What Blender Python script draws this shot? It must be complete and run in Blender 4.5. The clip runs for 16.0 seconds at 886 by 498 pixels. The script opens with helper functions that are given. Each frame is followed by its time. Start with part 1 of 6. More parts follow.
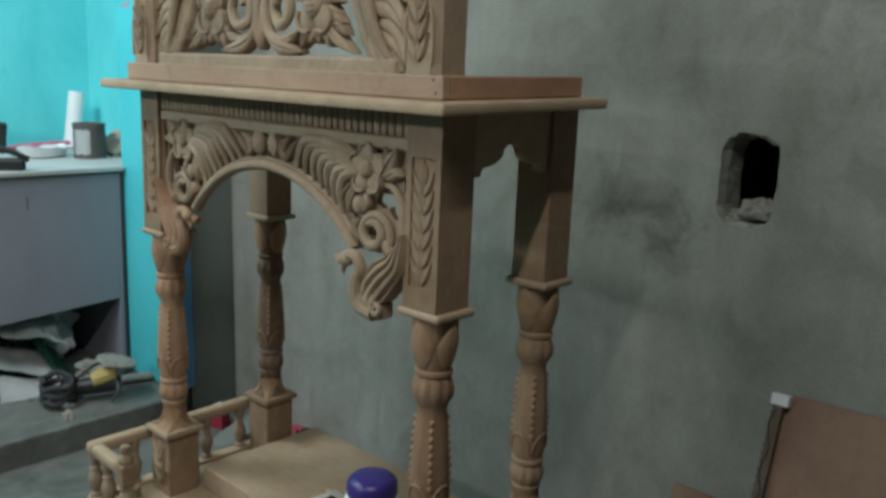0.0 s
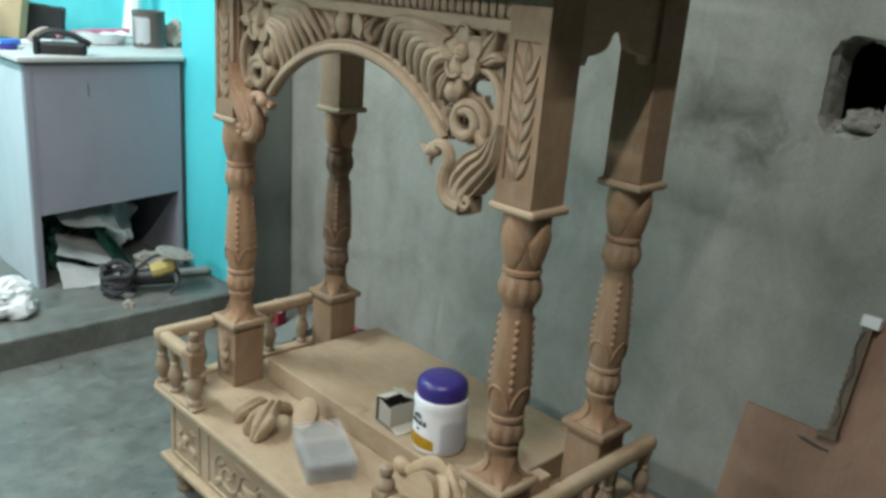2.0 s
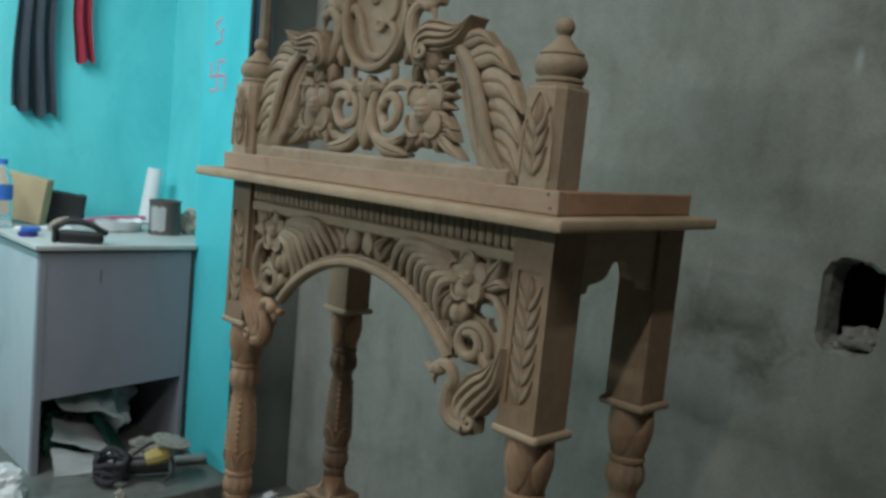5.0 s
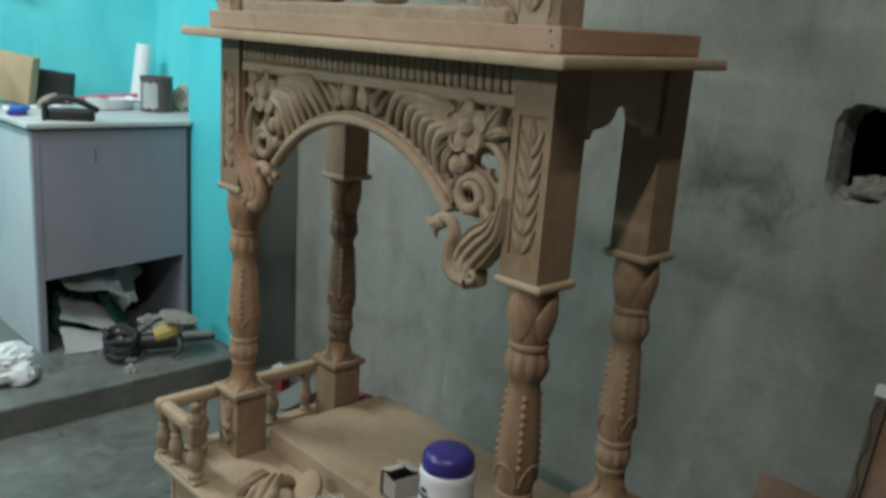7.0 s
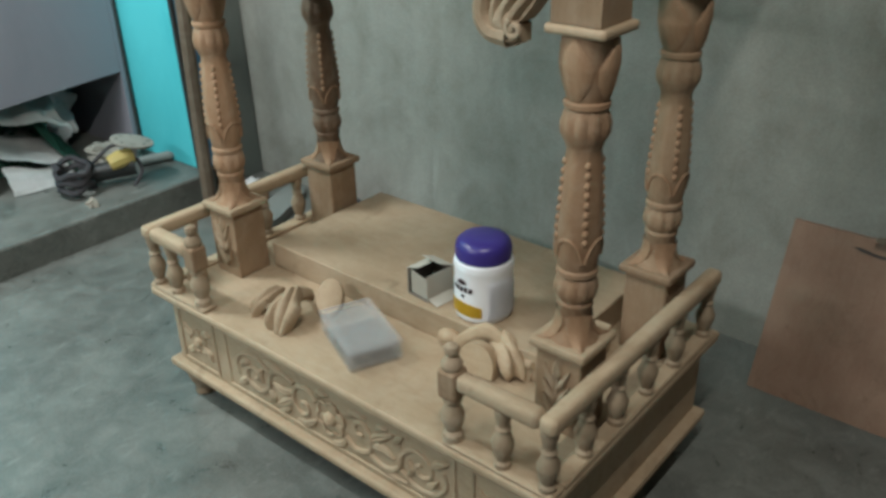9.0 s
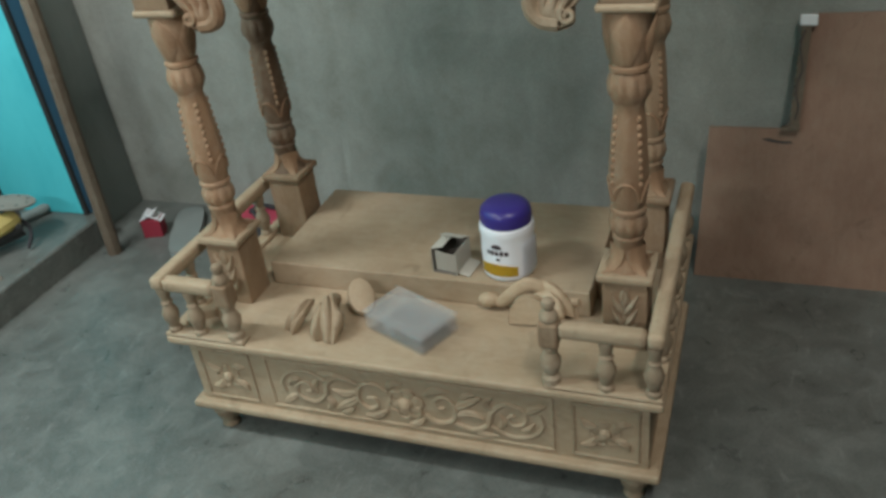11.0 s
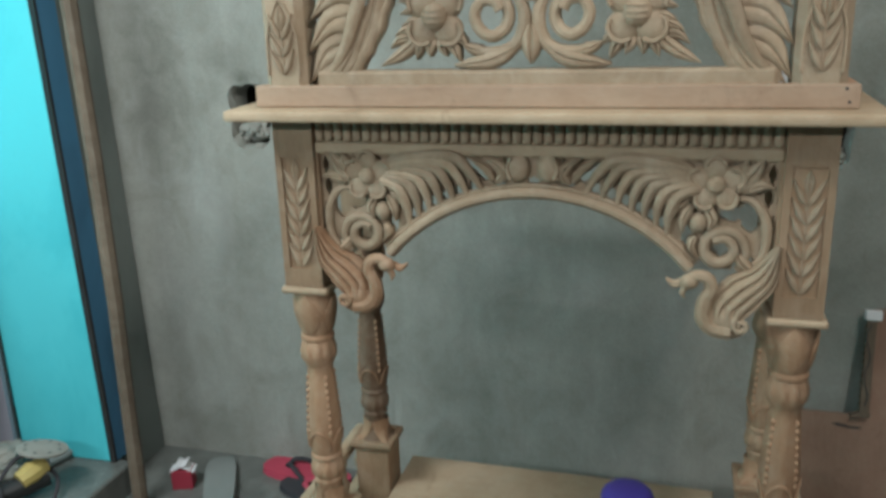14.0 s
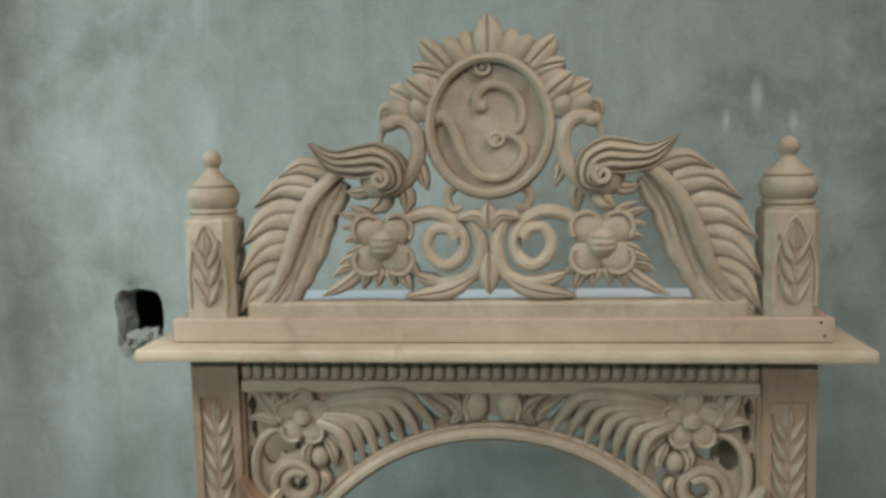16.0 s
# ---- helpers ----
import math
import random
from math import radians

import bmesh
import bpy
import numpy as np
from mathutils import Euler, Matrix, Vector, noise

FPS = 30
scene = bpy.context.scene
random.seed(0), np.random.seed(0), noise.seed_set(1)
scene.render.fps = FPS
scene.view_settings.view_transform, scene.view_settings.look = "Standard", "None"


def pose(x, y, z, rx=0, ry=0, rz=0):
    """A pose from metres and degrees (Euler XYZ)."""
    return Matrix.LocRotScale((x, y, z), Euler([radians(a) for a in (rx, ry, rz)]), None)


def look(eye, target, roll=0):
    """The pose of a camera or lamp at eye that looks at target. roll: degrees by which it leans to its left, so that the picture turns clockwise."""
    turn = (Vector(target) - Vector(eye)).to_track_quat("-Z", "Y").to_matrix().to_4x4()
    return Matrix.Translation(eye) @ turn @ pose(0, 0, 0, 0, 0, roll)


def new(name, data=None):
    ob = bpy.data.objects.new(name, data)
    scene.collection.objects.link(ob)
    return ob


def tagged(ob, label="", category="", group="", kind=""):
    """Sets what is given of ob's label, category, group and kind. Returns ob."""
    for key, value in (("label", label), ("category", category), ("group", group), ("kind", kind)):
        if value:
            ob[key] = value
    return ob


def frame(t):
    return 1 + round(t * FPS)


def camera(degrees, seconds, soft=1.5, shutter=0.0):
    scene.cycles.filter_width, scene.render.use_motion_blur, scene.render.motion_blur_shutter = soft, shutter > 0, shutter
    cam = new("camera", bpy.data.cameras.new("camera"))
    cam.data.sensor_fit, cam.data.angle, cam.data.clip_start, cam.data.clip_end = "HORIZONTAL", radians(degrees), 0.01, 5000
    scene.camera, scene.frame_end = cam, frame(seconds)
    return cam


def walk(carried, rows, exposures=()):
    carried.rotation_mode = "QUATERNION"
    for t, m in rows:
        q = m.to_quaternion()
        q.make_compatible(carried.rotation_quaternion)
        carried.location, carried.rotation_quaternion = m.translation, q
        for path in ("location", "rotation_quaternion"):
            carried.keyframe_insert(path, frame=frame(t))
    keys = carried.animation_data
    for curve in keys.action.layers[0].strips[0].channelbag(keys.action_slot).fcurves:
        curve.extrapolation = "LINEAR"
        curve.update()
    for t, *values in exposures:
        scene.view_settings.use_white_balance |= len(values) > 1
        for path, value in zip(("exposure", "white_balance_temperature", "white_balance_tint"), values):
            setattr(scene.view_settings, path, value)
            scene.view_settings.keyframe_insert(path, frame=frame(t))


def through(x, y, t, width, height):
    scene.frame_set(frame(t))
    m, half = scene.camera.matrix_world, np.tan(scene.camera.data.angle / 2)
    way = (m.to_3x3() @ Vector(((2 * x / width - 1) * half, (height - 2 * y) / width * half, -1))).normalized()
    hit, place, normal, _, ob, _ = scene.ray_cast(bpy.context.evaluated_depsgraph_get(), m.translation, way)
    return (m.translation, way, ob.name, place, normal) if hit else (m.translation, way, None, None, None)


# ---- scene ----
cam = camera(55.9, 16.0, soft=3.2, shutter=0.5)
PATH = [
    (0, (0.005, 0.021, 1.215), (-1.318, 1.464, 0.806), 2.4),
    (0.5, (-0.006, 0.025, 1.198), (-1.315, 1.457, 0.715), 2.6),
    (1, (-0.018, 0.029, 1.176), (-1.32, 1.442, 0.623), 2.9),
    (1.5, (-0.047, 0.018, 1.165), (-1.355, 1.405, 0.561), 3.3),
    (2, (-0.087, 0.005, 1.163), (-1.43, 1.356, 0.555), 4.5),
    (2.5, (-0.086, -0.011, 1.195), (-1.467, 1.363, 0.741), 5.1),
    (3, (-0.073, -0.02, 1.224), (-1.48, 1.365, 0.9), 5.4),
    (3.5, (-0.09, -0.016, 1.243), (-1.505, 1.38, 1.018), 5.8),
    (5.8, (-0.088, -0.004, 1.237), (-1.519, 1.376, 1.022), 5.5),
    (6, (-0.092, -0.001, 1.224), (-1.519, 1.377, 0.967), 5.3),
    (6.5, (-0.1, 0.009, 1.203), (-1.511, 1.376, 0.828), 4.9),
    (7, (-0.104, 0.019, 1.187), (-1.487, 1.379, 0.702), 4.1),
    (7.5, (-0.111, 0.037, 1.158), (-1.462, 1.391, 0.572), 3.4),
    (8, (-0.144, 0.047, 1.133), (-1.458, 1.373, 0.417), 2.4),
    (8.5, (-0.205, 0.012, 1.104), (-1.459, 1.341, 0.29), 0.9),
    (8.8, (-0.251, -0.011, 1.089), (-1.444, 1.345, 0.23), -0.0),
    (9, (-0.31, 0.026, 1.094), (-1.462, 1.374, 0.168), -1.3),
    (11.3, (-0.729, -0.307, 1.218), (-1.341, 1.29, 0.181), -8.1),
    (11.5, (-0.786, -0.317, 1.226), (-1.373, 1.301, 0.209), -8.3),
    (12, (-0.89, -0.366, 1.258), (-1.444, 1.311, 0.319), -7.1),
    (12.5, (-0.937, -0.361, 1.28), (-1.486, 1.37, 0.442), -5.4),
    (13, (-0.948, -0.375, 1.306), (-1.48, 1.404, 0.564), -4.2),
    (13.5, (-0.982, -0.378, 1.319), (-1.513, 1.433, 0.657), -3.2),
    (14, (-1.014, -0.363, 1.333), (-1.543, 1.481, 0.767), -1.8),
    (14.5, (-1.072, -0.302, 1.355), (-1.591, 1.575, 0.896), -0.5),
    (15, (-1.126, -0.274, 1.387), (-1.56, 1.644, 1.024), -0.3),
    (15.5, (-1.156, -0.257, 1.405), (-1.465, 1.701, 1.142), -0.8),
    (16, (-1.163, -0.243, 1.416), (-1.386, 1.735, 1.223), -1.3),
]
walk(cam, [(t, look(eye, target, roll)) for t, eye, target, roll in PATH],
     exposures=[(0, -0.65, 6400, 10), (0.5, -0.45, 6450, 10), (1.0, -0.20, 6500, 10), (1.5, 0.00, 6500, 10), (2.0, 0.05, 6500, 10), (2.5, -0.38, 6450, 10), (3.0, -0.73, 6350, 10), (3.5, -0.88, 6300, 10),
                (6, -0.97, 6500, 10), (6.5, -0.87, 6550, 10), (7, -0.64, 6550, 10), (7.5, -0.56, 6500, 10), (8, -0.54, 6550, 10), (8.5, -0.28, 6600, 10), (9, -0.08, 6600, 10),
                (11.5, -0.41, 6600, 10), (12.5, -0.36, 6450, 10), (13.5, -0.31, 6400, 10), (14.5, -0.30, 6420, 12), (15, -0.25, 6340, 11), (16, -0.25, 6280, 11)])


# ---- world and lights ----
world = bpy.data.worlds.new("world")
scene.world = world
world.use_nodes = True
world.node_tree.nodes["Background"].inputs["Color"].default_value = (0.6, 0.7, 0.8, 1)
world.node_tree.nodes["Background"].inputs["Strength"].default_value = 0.05


def area_lamp(name, eye, target, sx, sy, watts, colour):
    data = bpy.data.lights.new(name, "AREA")
    data.shape, data.size, data.size_y, data.energy, data.color = "RECTANGLE", sx, sy, watts, colour
    ob = new(name, data)
    ob.matrix_world = look(eye, target)
    return ob


# a tube lamp high up, running towards the grey wall, and a second one across the edge of the raised part
tube = area_lamp("tube_lamp", (-0.24, -0.15, 2.54), (-0.24, -0.15, 0.0), 0.05, 1.2, 35, (0.975, 0.97, 0.91))
tube.matrix_world = pose(-0.23, -0.20, 2.54, 0, 38, 0)
second = area_lamp("platform_tube_lamp", (-2.66, 0.16, 2.22), (-2.66, 0.16, 0.0), 1.0, 0.06, 51, (0.88, 0.965, 0.985))
second.matrix_world = pose(-2.66, 0.16, 2.22, 8, 14, 0)
# and an unseen one added behind, as fill for the shrine front and arch
area_lamp("rear_fill_lamp", (-2.0, -1.65, 2.05), (-1.4, 1.69, 0.75), 1.2, 0.06, 40, (0.93, 0.975, 0.985))


WALL_Y = 1.69


# ---- materials ----
def material(name, base, rough=0.6, metal=0.0, spec=0.4):
    m = bpy.data.materials.new(name)
    m.use_nodes = True
    b = m.node_tree.nodes["Principled BSDF"]
    b.inputs["Base Color"].default_value = (*base, 1)
    b.inputs["Roughness"].default_value = rough
    b.inputs["Metallic"].default_value = metal
    b.inputs["Specular IOR Level"].default_value = spec
    return m


def nd(m, kind, **values):
    n = m.node_tree.nodes.new(kind)
    for key, value in values.items():
        n.inputs[key.replace("_", " ")].default_value = value
    return n


def link(m, a, b):
    m.node_tree.links.new(a, b)


def coords(m, scale, rot=(0, 0, 0)):
    tc = m.node_tree.nodes.new("ShaderNodeTexCoord")
    mp = m.node_tree.nodes.new("ShaderNodeMapping")
    mp.inputs["Scale"].default_value = scale
    mp.inputs["Rotation"].default_value = rot
    link(m, tc.outputs["Object"], mp.inputs["Vector"])
    return mp.outputs["Vector"]


def noise_of(m, vec, scale, detail=6, rough=0.6, distort=0.0):
    n = nd(m, "ShaderNodeTexNoise", Scale=scale, Detail=detail, Roughness=rough, Distortion=distort)
    link(m, vec, n.inputs["Vector"])
    return n.outputs["Fac"]


def ramp(m, fac, stops):
    r = m.node_tree.nodes.new("ShaderNodeValToRGB")
    r.color_ramp.elements[0].position, r.color_ramp.elements[0].color = stops[0][0], (*stops[0][1], 1)
    r.color_ramp.elements[1].position, r.color_ramp.elements[1].color = stops[-1][0], (*stops[-1][1], 1)
    for p, c in stops[1:-1]:
        e = r.color_ramp.elements.new(p)
        e.color = (*c, 1)
    link(m, fac, r.inputs["Fac"])
    return r.outputs["Color"]


def mixed(m, fac, a, b, mode="MIX"):
    x = m.node_tree.nodes.new("ShaderNodeMix")
    x.data_type, x.blend_type = "RGBA", mode
    for sock, v in ((x.inputs[0], fac), (x.inputs[6], a), (x.inputs[7], b)):
        if isinstance(v, (int, float)):
            sock.default_value = v
        elif isinstance(v, tuple):
            sock.default_value = (*v, 1)
        else:
            link(m, v, sock)
    return x.outputs[2]


def bump(m, fac, strength, dist=0.004):
    b = nd(m, "ShaderNodeBump", Strength=strength, Distance=dist)
    link(m, fac, b.inputs["Height"])
    link(m, b.outputs["Normal"], m.node_tree.nodes["Principled BSDF"].inputs["Normal"])


def colour_in(m, c):
    link(m, c, m.node_tree.nodes["Principled BSDF"].inputs["Base Color"])


def wood(name, dark, mid, light, stretch, rough=0.62, tooled=0.0, dusty=0.45):
    """Planed raw wood: long grain with pores, blotches, pale dust and grime; each piece a little lighter or darker; tooled adds the marks of the chisel."""
    m = material(name, mid, rough, spec=0.25)
    v = coords(m, stretch)
    plain = coords(m, (1, 1, 1))
    grain = noise_of(m, v, 9, 8, 0.65, 0.9)
    fine = noise_of(m, v, 60, 4, 0.7)
    blot = noise_of(m, plain, 7, 5, 0.62, 0.5)
    big = noise_of(m, plain, 2.6, 3, 0.55, 0.4)
    cut_marks = noise_of(m, plain, 95, 3, 0.6, 0.4)
    c = ramp(m, grain, [(0.25, dark), (0.5, mid), (0.76, light)])
    c = mixed(m, 0.24, c, ramp(m, fine, [(0.36, dark), (0.64, light)]))
    c = mixed(m, 0.42, c, ramp(m, blot, [(0.36, dark), (0.55, mid), (0.70, light)]))
    c = mixed(m, 0.22, c, ramp(m, big, [(0.38, dark), (0.62, light)]))
    # pale sawdust lying in patches, grime from handling
    pale = tuple(0.55 * k + 0.45 * g for k, g in zip(light, (0.47, 0.43, 0.36)))
    dust = noise_of(m, plain, 17, 7, 0.72, 1.0)
    c = mixed(m, ramp(m, dust, [(0.46, (0, 0, 0)), (0.72, (dusty,) * 3)]), c, pale)
    grime = noise_of(m, coords(m, (1.3, 0.9, 1.1)), 11, 6, 0.7, 0.8)
    c = mixed(m, ramp(m, grime, [(0.58, (0, 0, 0)), (0.72, (0.45, 0.45, 0.45))]), c, tuple(0.6 * k for k in dark))
    pores = noise_of(m, v, 170, 2, 0.5)
    c = mixed(m, ramp(m, pores, [(0.60, (0, 0, 0)), (0.70, (0.35, 0.35, 0.35))]), c, tuple(0.7 * k for k in dark))
    info = m.node_tree.nodes.new("ShaderNodeObjectInfo")
    hsv = nd(m, "ShaderNodeHueSaturation", Saturation=1.0)
    mr = nd(m, "ShaderNodeMapRange", To_Min=0.88, To_Max=1.12)
    link(m, info.outputs["Random"], mr.inputs["Value"])
    link(m, mr.outputs["Result"], hsv.inputs["Value"])
    link(m, c, hsv.inputs["Color"])
    colour_in(m, hsv.outputs["Color"])
    link(m, ramp(m, blot, [(0.35, (rough - 0.12,) * 3), (0.65, (rough + 0.14,) * 3)]), m.node_tree.nodes["Principled BSDF"].inputs["Roughness"])
    if tooled:
        bump(m, mixed(m, 0.5, mixed(m, 0.4, fine, cut_marks), dust), tooled, 0.004)
    else:
        bump(m, fine, 0.30, 0.002)
    return m


WOOD_X = wood("pale_wood_along", (0.29, 0.20, 0.122), (0.43, 0.32, 0.212), (0.53, 0.415, 0.29), (2.0, 9, 9), dusty=0.3)
WOOD_Y = wood("pale_wood_across", (0.29, 0.20, 0.122), (0.43, 0.32, 0.212), (0.53, 0.415, 0.29), (9, 2.0, 9), dusty=0.3)
WOOD_Z = wood("brown_wood_upright", (0.165, 0.10, 0.058), (0.295, 0.197, 0.122), (0.40, 0.28, 0.18), (14, 14, 1.5), dusty=0.3)
CARVE = wood("carved_wood", (0.21, 0.145, 0.09), (0.335, 0.253, 0.170), (0.45, 0.35, 0.25), (6, 14, 6), tooled=0.55)
WARM = wood("reddish_wood", (0.19, 0.105, 0.06), (0.33, 0.20, 0.118), (0.43, 0.28, 0.172), (14, 14, 2), tooled=0.45)
ROSE_X = wood("pinkish_wood_along", (0.26, 0.17, 0.115), (0.385, 0.272, 0.19), (0.47, 0.35, 0.255), (2.0, 9, 9), dusty=0.15)
ROSE_Y = wood("pinkish_wood_across", (0.27, 0.15, 0.09), (0.42, 0.25, 0.155), (0.50, 0.32, 0.21), (9, 2.0, 9), dusty=0.15)
COLUMN_SHADE = wood("shaded_column_wood", (0.085, 0.052, 0.034), (0.155, 0.098, 0.062), (0.235, 0.155, 0.10), (14, 14, 2), tooled=0.45)
POLE = wood("weathered_pole", (0.075, 0.056, 0.04), (0.15, 0.115, 0.082), (0.22, 0.175, 0.13), (14, 14, 1.2), 0.8, dusty=0.2)


def plaster(name):
    """Bare cement plaster: cloudy blotches, damp streaks and pale drips running down, fine sand."""
    m = material(name, (0.3, 0.3, 0.27), 0.88, spec=0.15)
    big = noise_of(m, coords(m, (1, 1, 0.7)), 1.6, 5, 0.55, 0.4)
    cloud = noise_of(m, coords(m, (1, 1, 0.75)), 5.5, 6, 0.6, 0.9)
    streak = noise_of(m, coords(m, (3.5, 3.5, 0.4)), 3.0, 6, 0.6, 0.3)
    drip = noise_of(m, coords(m, (5.0, 5.0, 0.9)), 4.0, 2, 0.5, 0.1)
    where = noise_of(m, coords(m, (1, 1, 1)), 2.3, 2, 0.5)
    sand = noise_of(m, coords(m, (1, 1, 1)), 180, 3, 0.7)
    trowel = noise_of(m, coords(m, (1, 1, 1)), 16, 5, 0.7, 1.2)
    c = ramp(m, big, [(0.33, (0.17, 0.175, 0.15)), (0.5, (0.295, 0.30, 0.262)), (0.67, (0.44, 0.45, 0.415))])
    c = mixed(m, 0.5, c, ramp(m, cloud, [(0.32, (0.12, 0.12, 0.095)), (0.47, (0.285, 0.29, 0.25)), (0.66, (0.47, 0.48, 0.45))]))
    c = mixed(m, 0.28, c, ramp(m, streak, [(0.35, (0.20, 0.205, 0.175)), (0.5, (0.30, 0.305, 0.27)), (0.66, (0.41, 0.415, 0.38))]))
    c = mixed(m, 0.20, c, ramp(m, trowel, [(0.3, (0.19, 0.19, 0.16)), (0.7, (0.40, 0.40, 0.36))]))
    c = mixed(m, 0.20, c, ramp(m, sand, [(0.3, (0.15, 0.15, 0.13)), (0.7, (0.45, 0.45, 0.41))]))
    pale = mixed(m, 1.0, ramp(m, drip, [(0.62, (0, 0, 0)), (0.74, (0.3, 0.3, 0.3))]), ramp(m, where, [(0.50, (0, 0, 0)), (0.62, (1, 1, 1))]), "MULTIPLY")
    c = mixed(m, pale, c, (0.52, 0.53, 0.51))
    # dark ragged smears and marks; the broad upper-right and far-left ones paint in shade
    rag = noise_of(m, coords(m, (1, 1, 1)), 9, 5, 0.7, 0.6)
    for (x, z), (rx, rz), power in (((-0.96, 0.945), (0.26, 0.13), 0.85), ((-0.86, 0.87), (0.12, 0.11), 0.70), ((-0.69, 1.58), (0.20, 0.13), 0.50), ((-2.22, 0.62), (0.14, 0.30), 0.35), ((-2.44, 1.10), (0.13, 0.42), 0.55), ((-2.16, 1.74), (0.24, 0.10), 0.55), ((-1.42, 0.55), (0.10, 0.22), 0.30),
                                  ((-0.30, 1.40), (0.46, 0.50), 0.66), ((-0.62, 0.55), (0.10, 0.20), 0.30), ((-2.20, 1.20), (0.12, 0.09), 0.35), ((-2.155, 1.152), (0.075, 0.032), 0.75), ((-2.42, 1.72), (0.14, 0.28), 0.55)):
        sub = m.node_tree.nodes.new("ShaderNodeVectorMath")
        sub.operation = "SUBTRACT"
        link(m, coords(m, (1, 1, 1)), sub.inputs[0])
        sub.inputs[1].default_value = (x, WALL_Y, z)
        mul = m.node_tree.nodes.new("ShaderNodeVectorMath")
        mul.operation = "MULTIPLY"
        link(m, sub.outputs[0], mul.inputs[0])
        mul.inputs[1].default_value = (1 / rx, 0, 1 / rz)
        far = m.node_tree.nodes.new("ShaderNodeVectorMath")
        far.operation = "LENGTH"
        link(m, mul.outputs[0], far.inputs[0])
        add = m.node_tree.nodes.new("ShaderNodeMath")
        add.operation = "MULTIPLY_ADD"
        link(m, rag, add.inputs[0])
        add.inputs[1].default_value = 2.2
        link(m, far.outputs["Value"], add.inputs[2])
        half = m.node_tree.nodes.new("ShaderNodeMath")
        half.operation = "SUBTRACT"
        link(m, add.outputs[0], half.inputs[0])
        half.inputs[1].default_value = 1.0
        mask = ramp(m, half.outputs[0], [(0.0, (power, power, power)), (0.9, (0, 0, 0))])
        c = mixed(m, mask, c, (0.115, 0.115, 0.095))
    # pale lime runs, narrow and upright, then three broad paler patches
    for (x, z), (rx, rz) in (((-0.676, 1.556), (0.016, 0.045)), ((-0.741, 1.505), (0.011, 0.030)), ((-0.597, 1.500), (0.013, 0.032)), ((-2.26, 1.47), (0.11, 0.10)), ((-1.95, 1.52), (0.05, 0.10)), ((-2.30, 0.80), (0.09, 0.22))):
        power = 0.55 if rx < 0.03 else 0.26
        sub = m.node_tree.nodes.new("ShaderNodeVectorMath")
        sub.operation = "SUBTRACT"
        link(m, coords(m, (1, 1, 1)), sub.inputs[0])
        sub.inputs[1].default_value = (x, WALL_Y, z)
        mul = m.node_tree.nodes.new("ShaderNodeVectorMath")
        mul.operation = "MULTIPLY"
        link(m, sub.outputs[0], mul.inputs[0])
        mul.inputs[1].default_value = (1 / rx, 0, 1 / rz)
        far = m.node_tree.nodes.new("ShaderNodeVectorMath")
        far.operation = "LENGTH"
        link(m, mul.outputs[0], far.inputs[0])
        edge = m.node_tree.nodes.new("ShaderNodeMath")
        edge.operation = "MULTIPLY_ADD"
        link(m, rag, edge.inputs[0])
        edge.inputs[1].default_value = 1.2
        link(m, far.outputs["Value"], edge.inputs[2])
        half = m.node_tree.nodes.new("ShaderNodeMath")
        half.operation = "SUBTRACT"
        link(m, edge.outputs[0], half.inputs[0])
        half.inputs[1].default_value = 0.6
        c = mixed(m, ramp(m, half.outputs[0], [(0.3, (power, power, power)), (1.0, (0, 0, 0))]), c, (0.50, 0.52, 0.50))
    colour_in(m, c)
    bump(m, trowel, 0.25, 0.006)
    return m


PLASTER = plaster("cement_plaster")


